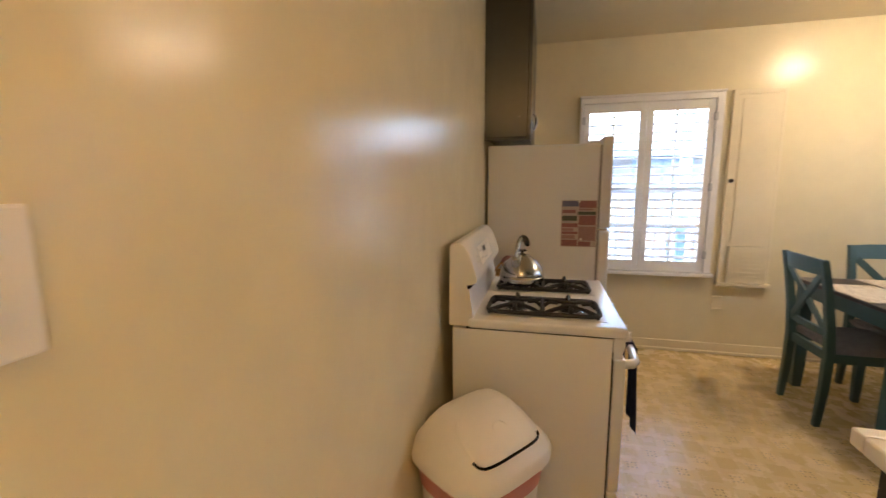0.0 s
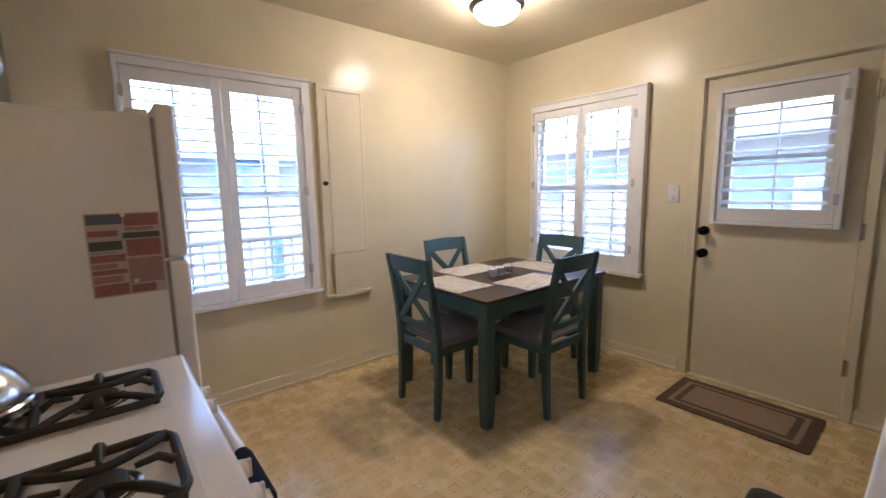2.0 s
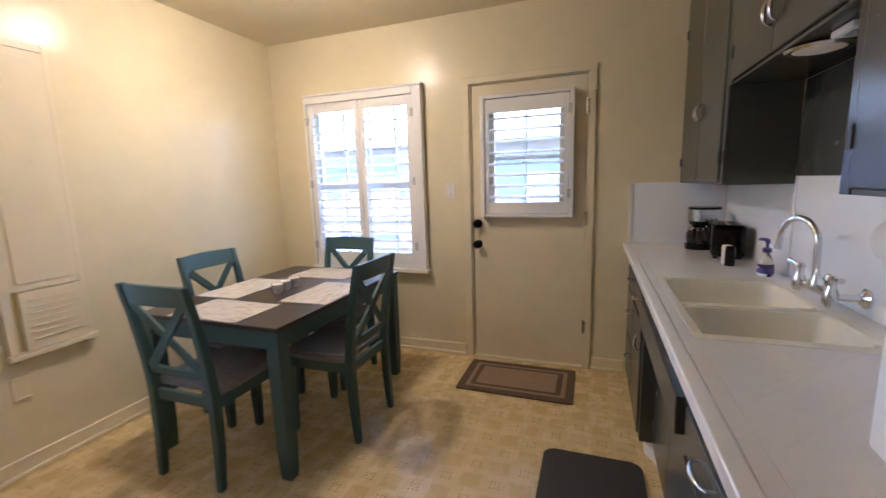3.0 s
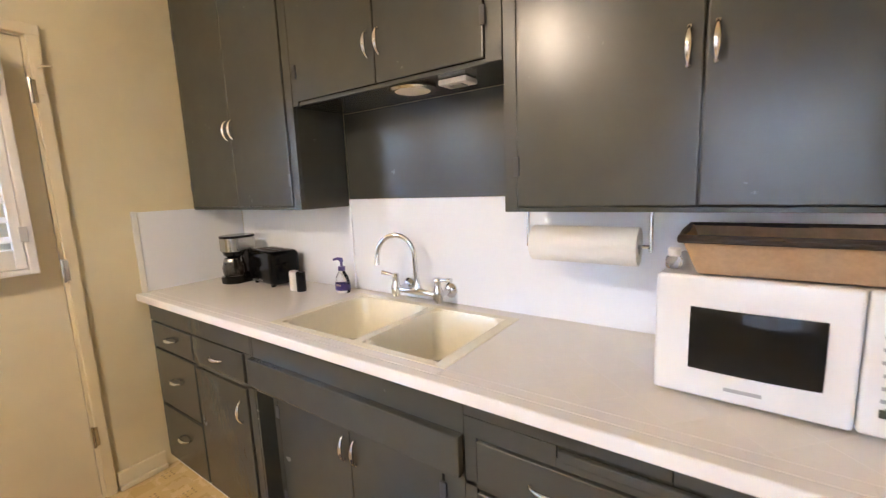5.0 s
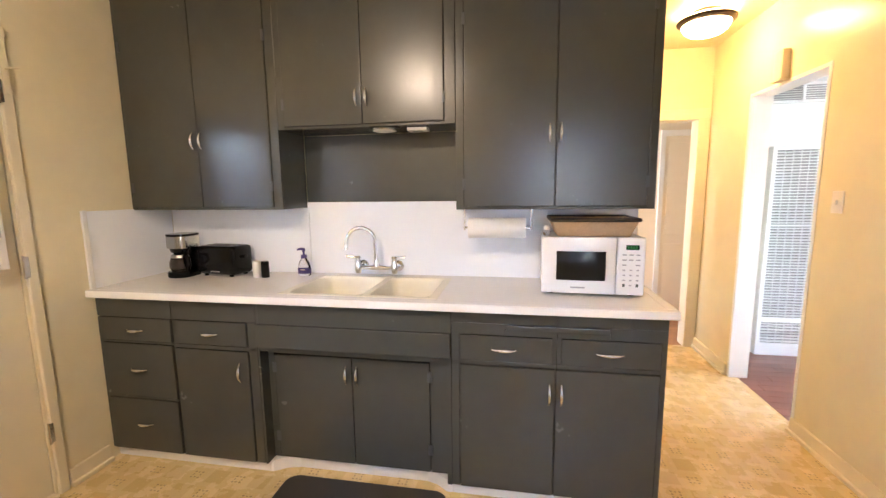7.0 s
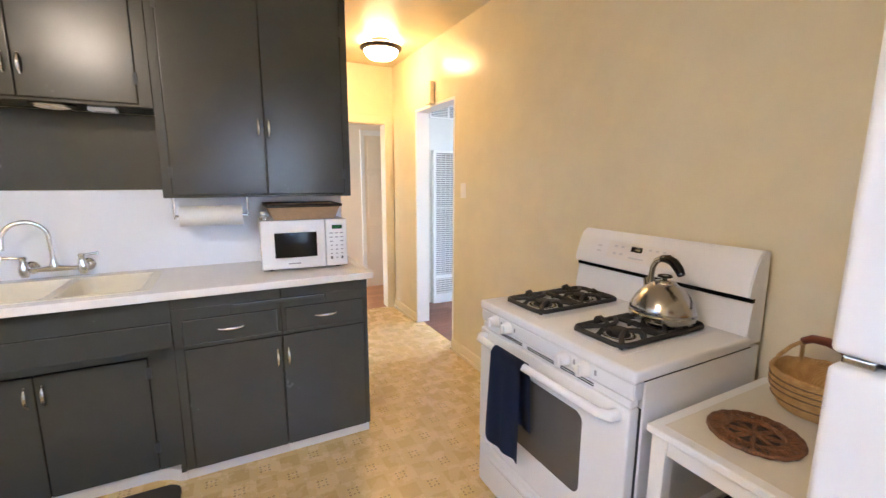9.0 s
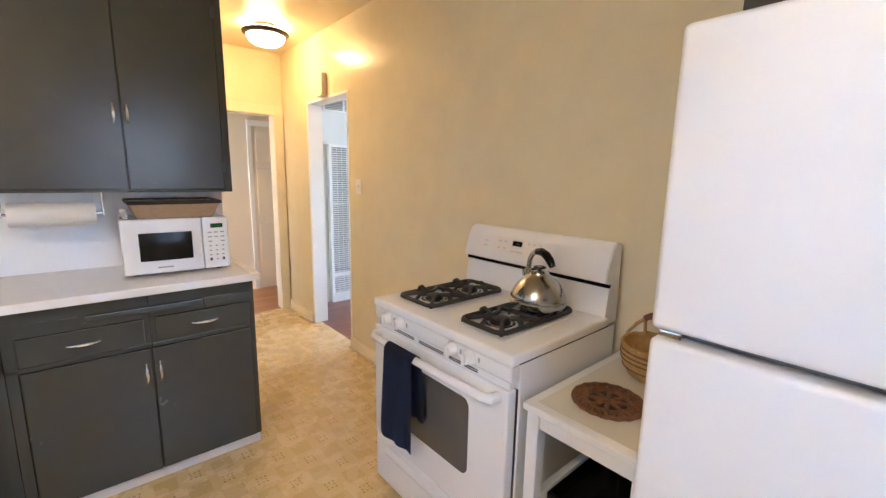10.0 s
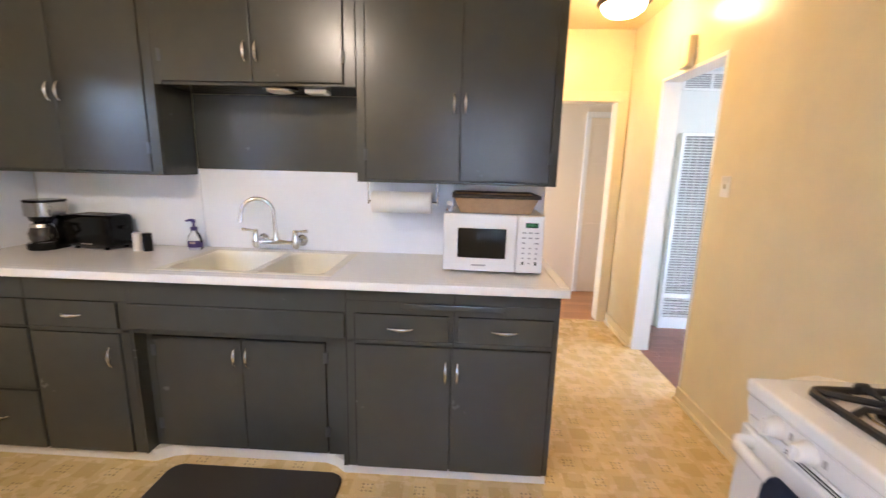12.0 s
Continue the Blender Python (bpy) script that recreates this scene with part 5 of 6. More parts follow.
BKX, BKY, BKZ = -0.292, 2.362, 0.7459
bk = thing("basket", (BKX, BKY, BKZ), "round golden straw basket with a leather-wrapped handle", "basket")
prof = [(0, 0.001), (0.072, 0.001), (0.090, 0.012), (0.104, 0.036), (0.112, 0.062), (0.115, 0.086), (0.113, 0.106), (0.115, 0.112), (0.108, 0.112), (0.106, 0.105), (0.108, 0.086), (0.105, 0.062), (0.097, 0.038), (0.084, 0.018), (0.066, 0.009), (0, 0.009)]
part("bowl", lathe(prof, (BKX, BKY, BKZ), 44), STRAW, bk, smooth=True)
turn = np.linspace(0, 2 * math.pi, 44, endpoint=False)
for z, r in ((0.040, 0.1062), (0.066, 0.1130), (0.082, 0.1150), (0.098, 0.1145)):
    part("band", tube([(BKX + r * math.cos(a), BKY + r * math.sin(a), BKZ + z) for a in turn], 0.0022, 8, closed=True), STRAW_DARK, bk, smooth=True)
part("rim", tube([(BKX + 0.1115 * math.cos(a), BKY + 0.1115 * math.sin(a), BKZ + 0.113 + 0.002 * math.sin(15 * a)) for a in turn], 0.0065, 8, closed=True), STRAW, bk, smooth=True)
hd, hs = Vector((0.35, 0.937, 0)), Vector((0.937, -0.35, 0))
hpt = lambda u, z, v=0.0: Vector((BKX, BKY, BKZ + z)) + hd * u + hs * v
for sg in (-1, 1):
    for v in (-0.045, 0.045):
        part("handle_arm", tube([hpt(sg * 0.102, 0.100, v), hpt(sg * 0.098, 0.130, v * 0.85), hpt(sg * 0.082, 0.165, v * 0.4), hpt(sg * 0.058, 0.192, 0)], 0.0055, 10), STRAW, bk, smooth=True)
part("grip", tube([hpt(-0.066, 0.186), hpt(-0.040, 0.202), hpt(0, 0.208), hpt(0.040, 0.202), hpt(0.066, 0.186)], [0.010, 0.012, 0.0125, 0.012, 0.010], 12), LEATHER, bk, "red-brown leather grip", smooth=True)

# ---- bin ----
TXc, TYc = -0.258, 1.10
tb = thing("trash_bin", (TXc, TYc, 0), "white plastic swing-top kitchen bin with a pink liner", "trash bin")
BIN = Matrix.Translation((TXc, TYc, 0)) @ Matrix.Rotation(radians(-37), 4, "Z")   # its front faces the room's middle
E_BIN = 3.6


def rim_point(hx, hy, a, e=E_BIN):
    c, s = math.cos(a), math.sin(a)
    return hx * math.copysign(abs(c) ** (2 / e), c), hy * math.copysign(abs(s) ** (2 / e), s)


def oval(sections, n=48):
    """A body through rounded-square sections (half depth, half width, height, shift to the front)."""
    bm = bmesh.new()
    rings = []
    for hx, hy, z, off in sections:
        rings.append([bm.verts.new((x + off, y, z)) for x, y in (rim_point(hx, hy, 2 * math.pi * k / n) for k in range(n))])
    for a, b in zip(rings, rings[1:]):
        for k in range(n):
            bm.faces.new((a[k], a[(k + 1) % n], b[(k + 1) % n], b[k]))
    bm.faces.new(rings[0])
    bm.faces.new(rings[-1])
    return turned(bm, BIN)


part("body", oval([(0.110, 0.130, 0.001, 0), (0.117, 0.137, 0.02, 0), (0.150, 0.170, 0.552, 0), (0.150, 0.170, 0.558, 0)]), PLASTIC, tb, smooth=True)
part("liner", oval([(0.149, 0.169, 0.480, 0), (0.153, 0.173, 0.515, 0), (0.1545, 0.1745, 0.5595, 0)]), PINK, tb, "pink liner folded over the rim", smooth=True)
LID = [(0.158, 0.176, 0.560, 0), (0.176, 0.194, 0.561, 0), (0.178, 0.196, 0.588, 0), (0.170, 0.190, 0.602, 0), (0.150, 0.176, 0.622, -0.004), (0.104, 0.148, 0.668, -0.018), (0.062, 0.120, 0.702, -0.032), (0.036, 0.098, 0.714, -0.038), (0.012, 0.07, 0.718, -0.040)]
lid = part("lid", oval(LID), PLASTIC, tb, smooth=True)


def lid_z(x, y):
    """The lid's height over a point beside its middle."""
    for z in np.linspace(0.718, 0.590, 80):
        hx, hy, off = (float(np.interp(z, [q[2] for q in LID], [q[k] for q in LID])) for k in (0, 1, 3))
        if (abs(x - off) / hx) ** E_BIN + (abs(y) / hy) ** E_BIN <= 1:
            return float(z)
    return 0.59


def flap_at(f, a, lift):
    x, y = rim_point(0.070 * f, 0.128 * f, a, 4.5)
    return x + 0.068, y, lid_z(x + 0.068, y) + lift


flap = bmesh.new()
rings = [[flap.verts.new(flap_at(f, 2 * math.pi * k / 40, 0.001 if f == 1.0 else 0.006)) for k in range(40)] for f in (1.0, 0.96, 0.8, 0.6, 0.35, 0.1)]
for a, b in zip(rings, rings[1:]):
    for k in range(40):
        flap.faces.new((a[k], a[(k + 1) % 40], b[(k + 1) % 40], b[k]))
flap.faces.new(rings[-1])
part("swing_flap", turned(flap, BIN), PLASTIC, lid, smooth=True)
# Black tube laid round the flap as the shade in its gap.
part("flap_gap", turned(tube([flap_at(1.03, a, 0.002) for a in np.linspace(-1.35, 1.15, 40)], 0.0042, 8), BIN), BLACK, lid, "black line for the shaded gap under the flap", smooth=True)
part("thumb_dent", turned(tube([(0.082 + 0.022 * math.cos(a), 0.004 + 0.026 * math.sin(a), lid_z(0.082 + 0.022 * math.cos(a), 0.004 + 0.026 * math.sin(a)) + 0.0055) for a in np.linspace(1.6, 4.7, 14)], 0.0025, 8), BIN), PLASTIC, lid, smooth=True)

# ---- dining table and chairs ----
tab = thing("dining_table", (2.18, 2.72, 0), "teal painted wooden dining table with dark brown top", "table")
TA0, TA1, TB0, TB1 = 1.580, 2.780, 2.280, 3.160
part("tabletop", boxes((TA0, TA1, TB0, TB1, 0.728, 0.750), bevel=0.005, seg=3), TABLETOP, tab, "dark brown wooden top")
for lx in (TA0 + 0.045, TA1 - 0.045):
    for ly in (TB0 + 0.045, TB1 - 0.045):
        part("leg", lathe([(0.0, 0.0005), (0.036, 0.0005), (0.039, 0.02), (0.047, 0.16), (0.0475, 0.728), (0, 0.7275)], (lx, ly, 0), 4, Matrix.Rotation(radians(45), 4, "Z")), TEAL, tab)
for s in ((TA0 + 0.081, TA1 - 0.081, TB0 + 0.022, TB0 + 0.042), (TA0 + 0.081, TA1 - 0.081, TB1 - 0.042, TB1 - 0.022), (TA0 + 0.022, TA0 + 0.042, TB0 + 0.081, TB1 - 0.081), (TA1 - 0.042, TA1 - 0.022, TB0 + 0.081, TB1 - 0.081)):
    part("apron", boxes((*s, 0.640, 0.7275), bevel=0.003), TEAL, tab)


def dining_chair():
    c = thing("dining_chair", (0, 0, 0), "teal painted cross-back dining chair with grey seat", "chair", "chairs round the table")
    W, D = 0.205, 0.41
    for sx in (-1, 1):
        x = sx * (W - 0.02)
        bm = bmesh.new()
        secs = [(0.016, -0.018, 0.0005), (0.020, -0.004, 0.22), (0.021, 0.0, 0.44), (0.020, -0.014, 0.60), (0.018, -0.045, 0.80), (0.016, -0.078, 0.962)]
        rings = [[bm.verts.new((x + a * w, y + b * w * 1.05, z)) for a, b in ((-1, -1), (1, -1), (1, 1), (-1, 1))] for w, y, z in secs]
        for r0, r1 in zip(rings, rings[1:]):
            for k in range(4):
                bm.faces.new((r0[k], r0[(k + 1) % 4], r1[(k + 1) % 4], r1[k]))
        bm.faces.new(rings[0])
        bm.faces.new(rings[-1])
        bmesh.ops.bevel(bm, geom=bm.edges[:], offset=0.0035, segments=2, affect="EDGES", clamp_overlap=True)
        part("back_post", bm, TEAL, c)
        part("front_leg", lathe([(0, 0.0005), (0.022, 0.0005), (0.024, 0.02), (0.0295, 0.16), (0.030, 0.425), (0, 0.425)], (x, D - 0.022, 0), 4, Matrix.Rotation(radians(45), 4, "Z")), TEAL, c)
    part("seat_frame", boxes((-W + 0.042, W - 0.042, -0.004, 0.018, 0.385, 0.437), (-W + 0.044, W - 0.044, D - 0.034, D - 0.012, 0.385, 0.437), (-W + 0.008, -W + 0.028, 0.022, D - 0.046, 0.385, 0.437), (W - 0.028, W - 0.008, 0.022, D - 0.046, 0.385, 0.437), bevel=0.003), TEAL, c)
    bm = boxes((-W - 0.004, W + 0.004, 0.024, D + 0.014, 0.4375, 0.502))
    bmesh.ops.subdivide_edges(bm, edges=bm.edges[:], cuts=3, use_grid_fill=True)
    for v in bm.verts:
        a, b = v.co.x / (W + 0.004), (v.co.y - 0.219) / 0.195
        if v.co.z > 0.47:
            v.co.z -= 0.020 * max(abs(a), abs(b)) ** 3
        v.co.x *= 1 - 0.04 * abs(b) ** 3
    bmesh.ops.bevel(bm, geom=[e for e in bm.edges if len(e.link_faces) == 2 and e.calc_face_angle(0) > 1.0], offset=0.014, segments=3, affect="EDGES")
    part("seat", bm, FABRIC, c, "grey woven upholstered seat", smooth=True)

    def back(z):
        return float(np.interp(z, (0.44, 0.60, 0.80, 0.962), (0.0, -0.014, -0.045, -0.078)))
    def slat(name, z0, z1, bow):
        bm = bmesh.new()
        rows = []
        for i in range(11):
            u = -1 + i / 5
            x, y = u * (W - 0.038), bow * (1 - u * u)
            rows.append([bm.verts.new((x, back(z) - y + d, z + (0.006 * (1 - u * u) if z > 0.9 and k > 1 else 0))) for k, (z, d) in enumerate(((z0, -0.010), (z0, 0.010), (z1, 0.010), (z1, -0.010)))])
        for a, b in zip(rows, rows[1:]):
            for k in range(4):
                bm.faces.new((a[k], a[(k + 1) % 4], b[(k + 1) % 4], b[k]))
        bm.faces.new(rows[0])
        bm.faces.new(rows[-1])
        part(name, bm, TEAL, c)
    slat("top_rail", 0.872, 0.960, 0.020)
    slat("lower_rail", 0.528, 0.566, 0.010)
    for sx in (-1, 1):
        part("cross_brace", beam((sx * 0.160, back(0.875) - 0.005, 0.880), (-sx * 0.150, back(0.56) - 0.006 - 0.004 * sx, 0.560), 0.040, 0.016 + 0.003 * sx, (1, 0, -0.97 * sx), 0.002), TEAL, c)
    return c


chair = dining_chair()
chair.matrix_basis = pose(1.475, 2.750, 0, 0, 0, -90)
for m in (pose(2.135, 2.170, 0, 0, 0, 0), pose(2.120, 3.190, 0, 0, 0, 180), pose(2.815, 2.735, 0, 0, 0, 90)):
    copy_thing(chair, m)


def placemat(x0, x1, y0, y1, m):
    t = thing("placemat", (0, 0, 0), "cream and brown striped cloth placemat on the table", "placemat", "placemats")
    bm = boxes((x0, x1, y0, y1, 0.0005, 0.003))
    bmesh.ops.subdivide_edges(bm, edges=bm.edges[:], cuts=6, use_grid_fill=True)
    for v in bm.verts:
        if v.co.z > 0.002:
            v.co.z += 0.0015 * noise.noise(Vector((v.co.x * 14, v.co.y * 14, x0)))
    part("cloth", bm, CLOTH, t)
    for sx in (x0, x1):
        bm = bmesh.new()
        for k in range(24):
            y = y0 + (y1 - y0) * (k + 0.5) / 24
            tube([(sx, y, 0.0017), (sx + (0.012 if sx == x1 else -0.012), y + 0.002 * math.sin(k * 7), 0.0013)], 0.0010, 5, bm)
        part("fringe", bm, CLOTH, t)
    t.matrix_basis = m
    return t


pm = placemat(-0.215, 0.215, -0.145, 0.145, pose(1.735, 2.735, 0.750, 0, 0, 90))
for m in (pose(2.150, 2.435, 0.750, 0, 0, 1), pose(2.125, 2.995, 0.750, 0, 0, 180), pose(2.595, 2.73, 0.750, 0, 0, -91)):
    copy_thing(pm, m)


def votive():
    t = thing("candle_holder", (0, 0, 0), "small clear glass votive holder with white candle", "candle", "votive candles")
    part("glass", lathe([(0, 0.0005), (0.026, 0.0005), (0.030, 0.004), (0.036, 0.03), (0.034, 0.066), (0.032, 0.066), (0.033, 0.03), (0.027, 0.008), (0, 0.007)], (0, 0, 0), 28), CLEAR, t, smooth=True)
    part("candle", lathe([(0, 0.0075), (0.025, 0.0085), (0.0315, 0.030), (0.0310, 0.054), (0, 0.053)], (0, 0, 0), 24), WAX, t, "white wax candle", smooth=True)
    part("wick", tube([(0, 0, 0.0525), (0.001, 0, 0.061)], 0.0012, 6), BLACK, t)
    return t


vo = votive()
vo.matrix_basis = pose(2.075, 2.705, 0.750)
for m in (pose(2.155, 2.715, 0.750), pose(2.235, 2.722, 0.750)):
    copy_thing(vo, m)

# ---- floor mats ----
dm = thing("door_mat", (2.88, 1.46, 0), "brown doormat with a tan panel and borders", "door mat")
part("border", prism(rounded(2.650, 3.110, 1.100, 1.845, 0.012), 0.0005, 0.009, "z", 0.002), MAT_BROWN, dm)
part("field", prism(rounded(2.702, 3.058, 1.152, 1.792, 0.006), 0.0093, 0.0108), MAT_TAN, dm)
part("inner_border", prism(rounded(2.724, 3.036, 1.179, 1.765, 0.006), 0.0109, 0.0118), MAT_BROWN, dm)
part("inner_field", prism(rounded(2.750, 3.010, 1.212, 1.732, 0.006), 0.0119, 0.0128), MAT_TAN, dm)
km = thing("kitchen_mat", (1.79, 0.99, 0), "charcoal cushioned mat before the sink", "floor mat")
part("pad", prism(rounded(1.405, 2.185, 0.770, 1.215, 0.045), 0.0005, 0.016, "z", 0.005), RUBBER, km, smooth=True)

# ---- on the counter ----
coffee = thing("coffee_maker", (2.99, 0.42, CZ), "black and steel drip coffee maker on the counter", "coffee maker")
cx, cy = 2.99, 0.415
part("base", prism(rounded(cx - 0.064, cx + 0.064, cy - 0.085, cy + 0.085, 0.045), CZ + 0.0005, CZ + 0.035, "z", 0.005), BLACK, coffee, smooth=True)
part("column", boxes((cx - 0.055, cx + 0.055, cy - 0.083, cy - 0.045, CZ + 0.0355, CZ + 0.165), bevel=0.01), BLACK, coffee)
part("head", prism(rounded(cx - 0.064, cx + 0.064, cy - 0.085, cy + 0.075, 0.045), CZ + 0.1655, CZ + 0.232, "z", 0.004), STEEL, coffee, "brushed steel head", smooth=True)
part("lid", prism(rounded(cx - 0.065, cx + 0.065, cy - 0.086, cy + 0.076, 0.045), CZ + 0.2325, CZ + 0.245, "z", 0.004), BLACK, coffee, smooth=True)
part("filter_basket", lathe([(0.03, 0.13), (0.048, 0.145), (0.054, 0.165), (0, 0.165)], (cx, cy + 0.02, CZ), 28), BLACK, coffee, smooth=True)
pot = part("carafe", lathe([(0, 0.037), (0.048, 0.037), (0.057, 0.055), (0.057, 0.085), (0.046, 0.115), (0.041, 0.127), (0.039, 0.127), (0.044, 0.113), (0.054, 0.084), (0.054, 0.056), (0.046, 0.041), (0, 0.040)], (cx, cy + 0.025, CZ), 32), CARAFE, coffee, "smoky glass carafe", smooth=True)
part("band", lathe([(0.0475, 0.112), (0.0485, 0.114), (0.044, 0.128), (0.0415, 0.128)], (cx, cy + 0.025, CZ), 32), STEEL, pot, smooth=True)
part("handle", tube([(cx - 0.040, cy + 0.045, CZ + 0.12), (cx - 0.078, cy + 0.06, CZ + 0.118), (cx - 0.085, cy + 0.063, CZ + 0.085), (cx - 0.058, cy + 0.05, CZ + 0.058)], [0.008, 0.009, 0.009, 0.006], 10), BLACK, pot, smooth=True)

ts = thing("toaster", (2.775, 0.37, CZ), "glossy black two-slice toaster on the counter", "toaster")
tm = Matrix.Translation((2.772, 0.355, CZ)) @ Matrix.Diagonal((1.12, 1.0, 1.04, 1)) @ Matrix.Rotation(radians(-8), 4, "Z")
part("body", turned(boxes((-0.118, 0.118, -0.075, 0.075, 0.010, 0.168), bevel=0.028, seg=5), tm), BLACK, ts, smooth=True)
part("slot", turned(boxes((-0.085, 0.085, -0.034, -0.010, 0.1665, 0.1690)), tm), DARK_RIM, ts)
part("slot", turned(boxes((-0.085, 0.085, 0.010, 0.034, 0.1665, 0.1690)), tm), DARK_RIM, ts)
part("badge", turned(boxes((-0.03, 0.03, 0.0745, 0.0758, 0.026, 0.032)), tm), NICKEL, ts, "plain silver badge")
part("lever", turned(boxes((-0.135, -0.1175, -0.012, 0.012, 0.10, 0.115), bevel=0.003), tm), BLACK, ts)
for fx in (-0.08, 0.08):
    for fy in (-0.05, 0.05):
        part("foot", turned(lathe([(0, 0.0005), (0.011, 0.0005), (0.011, 0.011), (0, 0.011)], (fx, fy, 0), 12), tm), BLACK, ts)

for px, mt, lb in ((2.538, PLASTIC, "white salt shaker on the counter"), (2.487, BLACK, "black pepper shaker on the counter")):
    sh = thing("shaker", (px, 0.405, CZ), lb, "shaker")
    part("body", lathe([(0, 0.0005), (0.020, 0.0005), (0.0215, 0.003), (0.0215, 0.078), (0, 0.078)], (px, 0.405, CZ), 24), mt, sh, smooth=True)
    part("cap", lathe([(0.0213, 0.0785), (0.0213, 0.088), (0.018, 0.0915), (0, 0.092)], (px, 0.405, CZ), 24), mt, sh, smooth=True)

sx_, sy_ = 2.292, 0.328
so = thing("soap_bottle", (sx_, sy_, CZ), "clear hand soap pump bottle with purple label", "soap dispenser")
part("bottle", lathe([(0, 0.001), (0.034, 0.001), (0.038, 0.010), (0.038, 0.045), (0.030, 0.075), (0.018, 0.092), (0.015, 0.10), (0, 0.10)], (sx_, sy_, CZ), 28, Matrix.Diagonal((1, 0.75, 1, 1))), CLEAR, so, smooth=True)
part("label_band", lathe([(0.0387, 0.014), (0.0388, 0.040)], (sx_, sy_, CZ), 28, Matrix.Diagonal((1, 0.76, 1, 1))), PURPLE, so, "purple label", smooth=True)
part("label_print", boxes((sx_ - 0.018, sx_ + 0.010, sy_ + 0.0285, sy_ + 0.0300, CZ + 0.034, CZ + 0.042)), PRINT_PALE, so)
part("collar", lathe([(0.015, 0.10), (0.0165, 0.101), (0.0165, 0.118), (0.006, 0.121), (0.0055, 0.140), (0, 0.140)], (sx_, sy_, CZ), 20), PURPLE, so, smooth=True)
part("pump", tube([(sx_, sy_, CZ + 0.139), (sx_, sy_, CZ + 0.150), (sx_ + 0.012, sy_ + 0.010, CZ + 0.154), (sx_ + 0.028, sy_ + 0.022, CZ + 0.150)], [0.010, 0.010, 0.007, 0.005], 12), PURPLE, so, smooth=True)

# paper towel on its holder under the cabinet
pt = thing("paper_towel_holder", (1.2, 0.42, 1.295), "chrome holder with a paper towel roll under the cabinet", "paper towel")
roll = part("paper_roll", lathe([(0.020, 0), (0.049, 0), (0.050, 0.002), (0.050, 0.278), (0.049, 0.28), (0.020, 0.28), (0.020, 0)], (1.062, 0.42, 1.202), 40, Matrix.Rotation(radians(90), 4, "Y")), PAPER, pt, "white paper towel roll", smooth=True)
part("rod", tube([(1.040, 0.42, 1.202), (1.358, 0.42, 1.202)], 0.006, 12), CHROME, pt, smooth=True)
for ax in (1.036, 1.362):
    part("arm", tube([(ax, 0.42, 1.2955), (ax, 0.42, 1.19)], 0.005, 10), CHROME, pt, smooth=True)

# microwave
mw = thing("microwave", (0.78, 0.5, CZ), "white countertop microwave oven with dark window", "microwave")
mm = Matrix.Translation((0.782, 0.615, CZ)) @ Matrix.Rotation(radians(-2.5), 4, "Z")
MW, MD, MH = 0.213, 0.34, 0.262
part("body", turned(boxes((-MW, MW, -MD, -0.018, 0.012, MH - 0.004), bevel=0.006), mm), APPLIANCE, mw)
mdoor = part("door", turned(boxes((-0.098, MW, -0.0175, 0.006, 0.012, MH), bevel=0.008, seg=3), mm), APPLIANCE, mw, smooth=True)
glass = bmesh.new()
NU, NV = 14, 10
gv = [[glass.verts.new((-0.055 + 0.205 * i / NU, 0.0064 + 0.0055 * (1 - (2 * i / NU - 1) ** 2) + 0.0045 * (1 - (2 * j / NV - 1) ** 2), 0.072 + 0.128 * j / NV)) for j in range(NV + 1)] for i in range(NU + 1)]
for i in range(NU):
    for j in range(NV):
        glass.faces.new((gv[i][j], gv[i + 1][j], gv[i + 1][j + 1], gv[i][j + 1]))
bmesh.ops.solidify(glass, geom=glass.faces[:], thickness=0.002)
part("window", turned(glass, mm), DARK_GLASS, mdoor, "dark bowed microwave window", smooth=True)
part("badge", turned(boxes((0.028, 0.088, 0.0055, 0.0070, 0.036, 0.043)), mm), PRINT_GREY, mdoor)
panel = part("control_panel", turned(boxes((-MW, -0.1005, -0.0175, 0.005, 0.012, MH), bevel=0.008, seg=3), mm), APPLIANCE, mw, smooth=True)
part("display", turned(boxes((-0.187, -0.135, 0.0045, 0.0065, 0.210, 0.230)), mm), BLACK, panel, "black display")
for k in range(4):
    part("digit", turned(boxes((-0.180 + k * 0.011, -0.173 + k * 0.011, 0.0066, 0.0070, 0.214, 0.226)), mm), GREEN_LED, panel, "green lit digit")
for r in range(7):
    for c in range(3):
        if r == 2 and c == 1:
            continue
        bw = 0.0085 if r < 3 else 0.005
        bz = 0.188 - r * 0.022
        last = r == 6 and c != 1
        part("button", turned(boxes((-0.188 + c * 0.027 - bw + 0.004, -0.188 + c * 0.027 + bw + 0.004, 0.0046, 0.0062, bz - (0.007 if last else 0.003), bz + (0.007 if last else 0.003))), mm), PRINT_DARK if last else PRINT_GREY, panel)
for fx in (-0.17, 0.17):
    for fy in (-0.29, -0.05):
        part("foot", turned(lathe([(0, 0.0005), (0.014, 0.0005), (0.014, 0.013), (0, 0.013)], (fx, fy, 0), 14), mm), BLACK, mw)
bt = thing("storage_basket", (0.775, 0.52, CZ + MH), "tan woven tray basket with dark rim on the microwave", "basket")
BZ = CZ + MH + 0.0005
bm = bmesh.new()
secs = [(0.150, 0.105, BZ), (0.180, 0.130, BZ + 0.076), (0.174, 0.124, BZ + 0.076), (0.146, 0.101, BZ + 0.006)]
rings = [[bm.verts.new((0.775 + a * w, 0.490 + b * d, z)) for a, b in ((-1, -1), (1, -1), (1, 1), (-1, 1))] for w, d, z in secs]
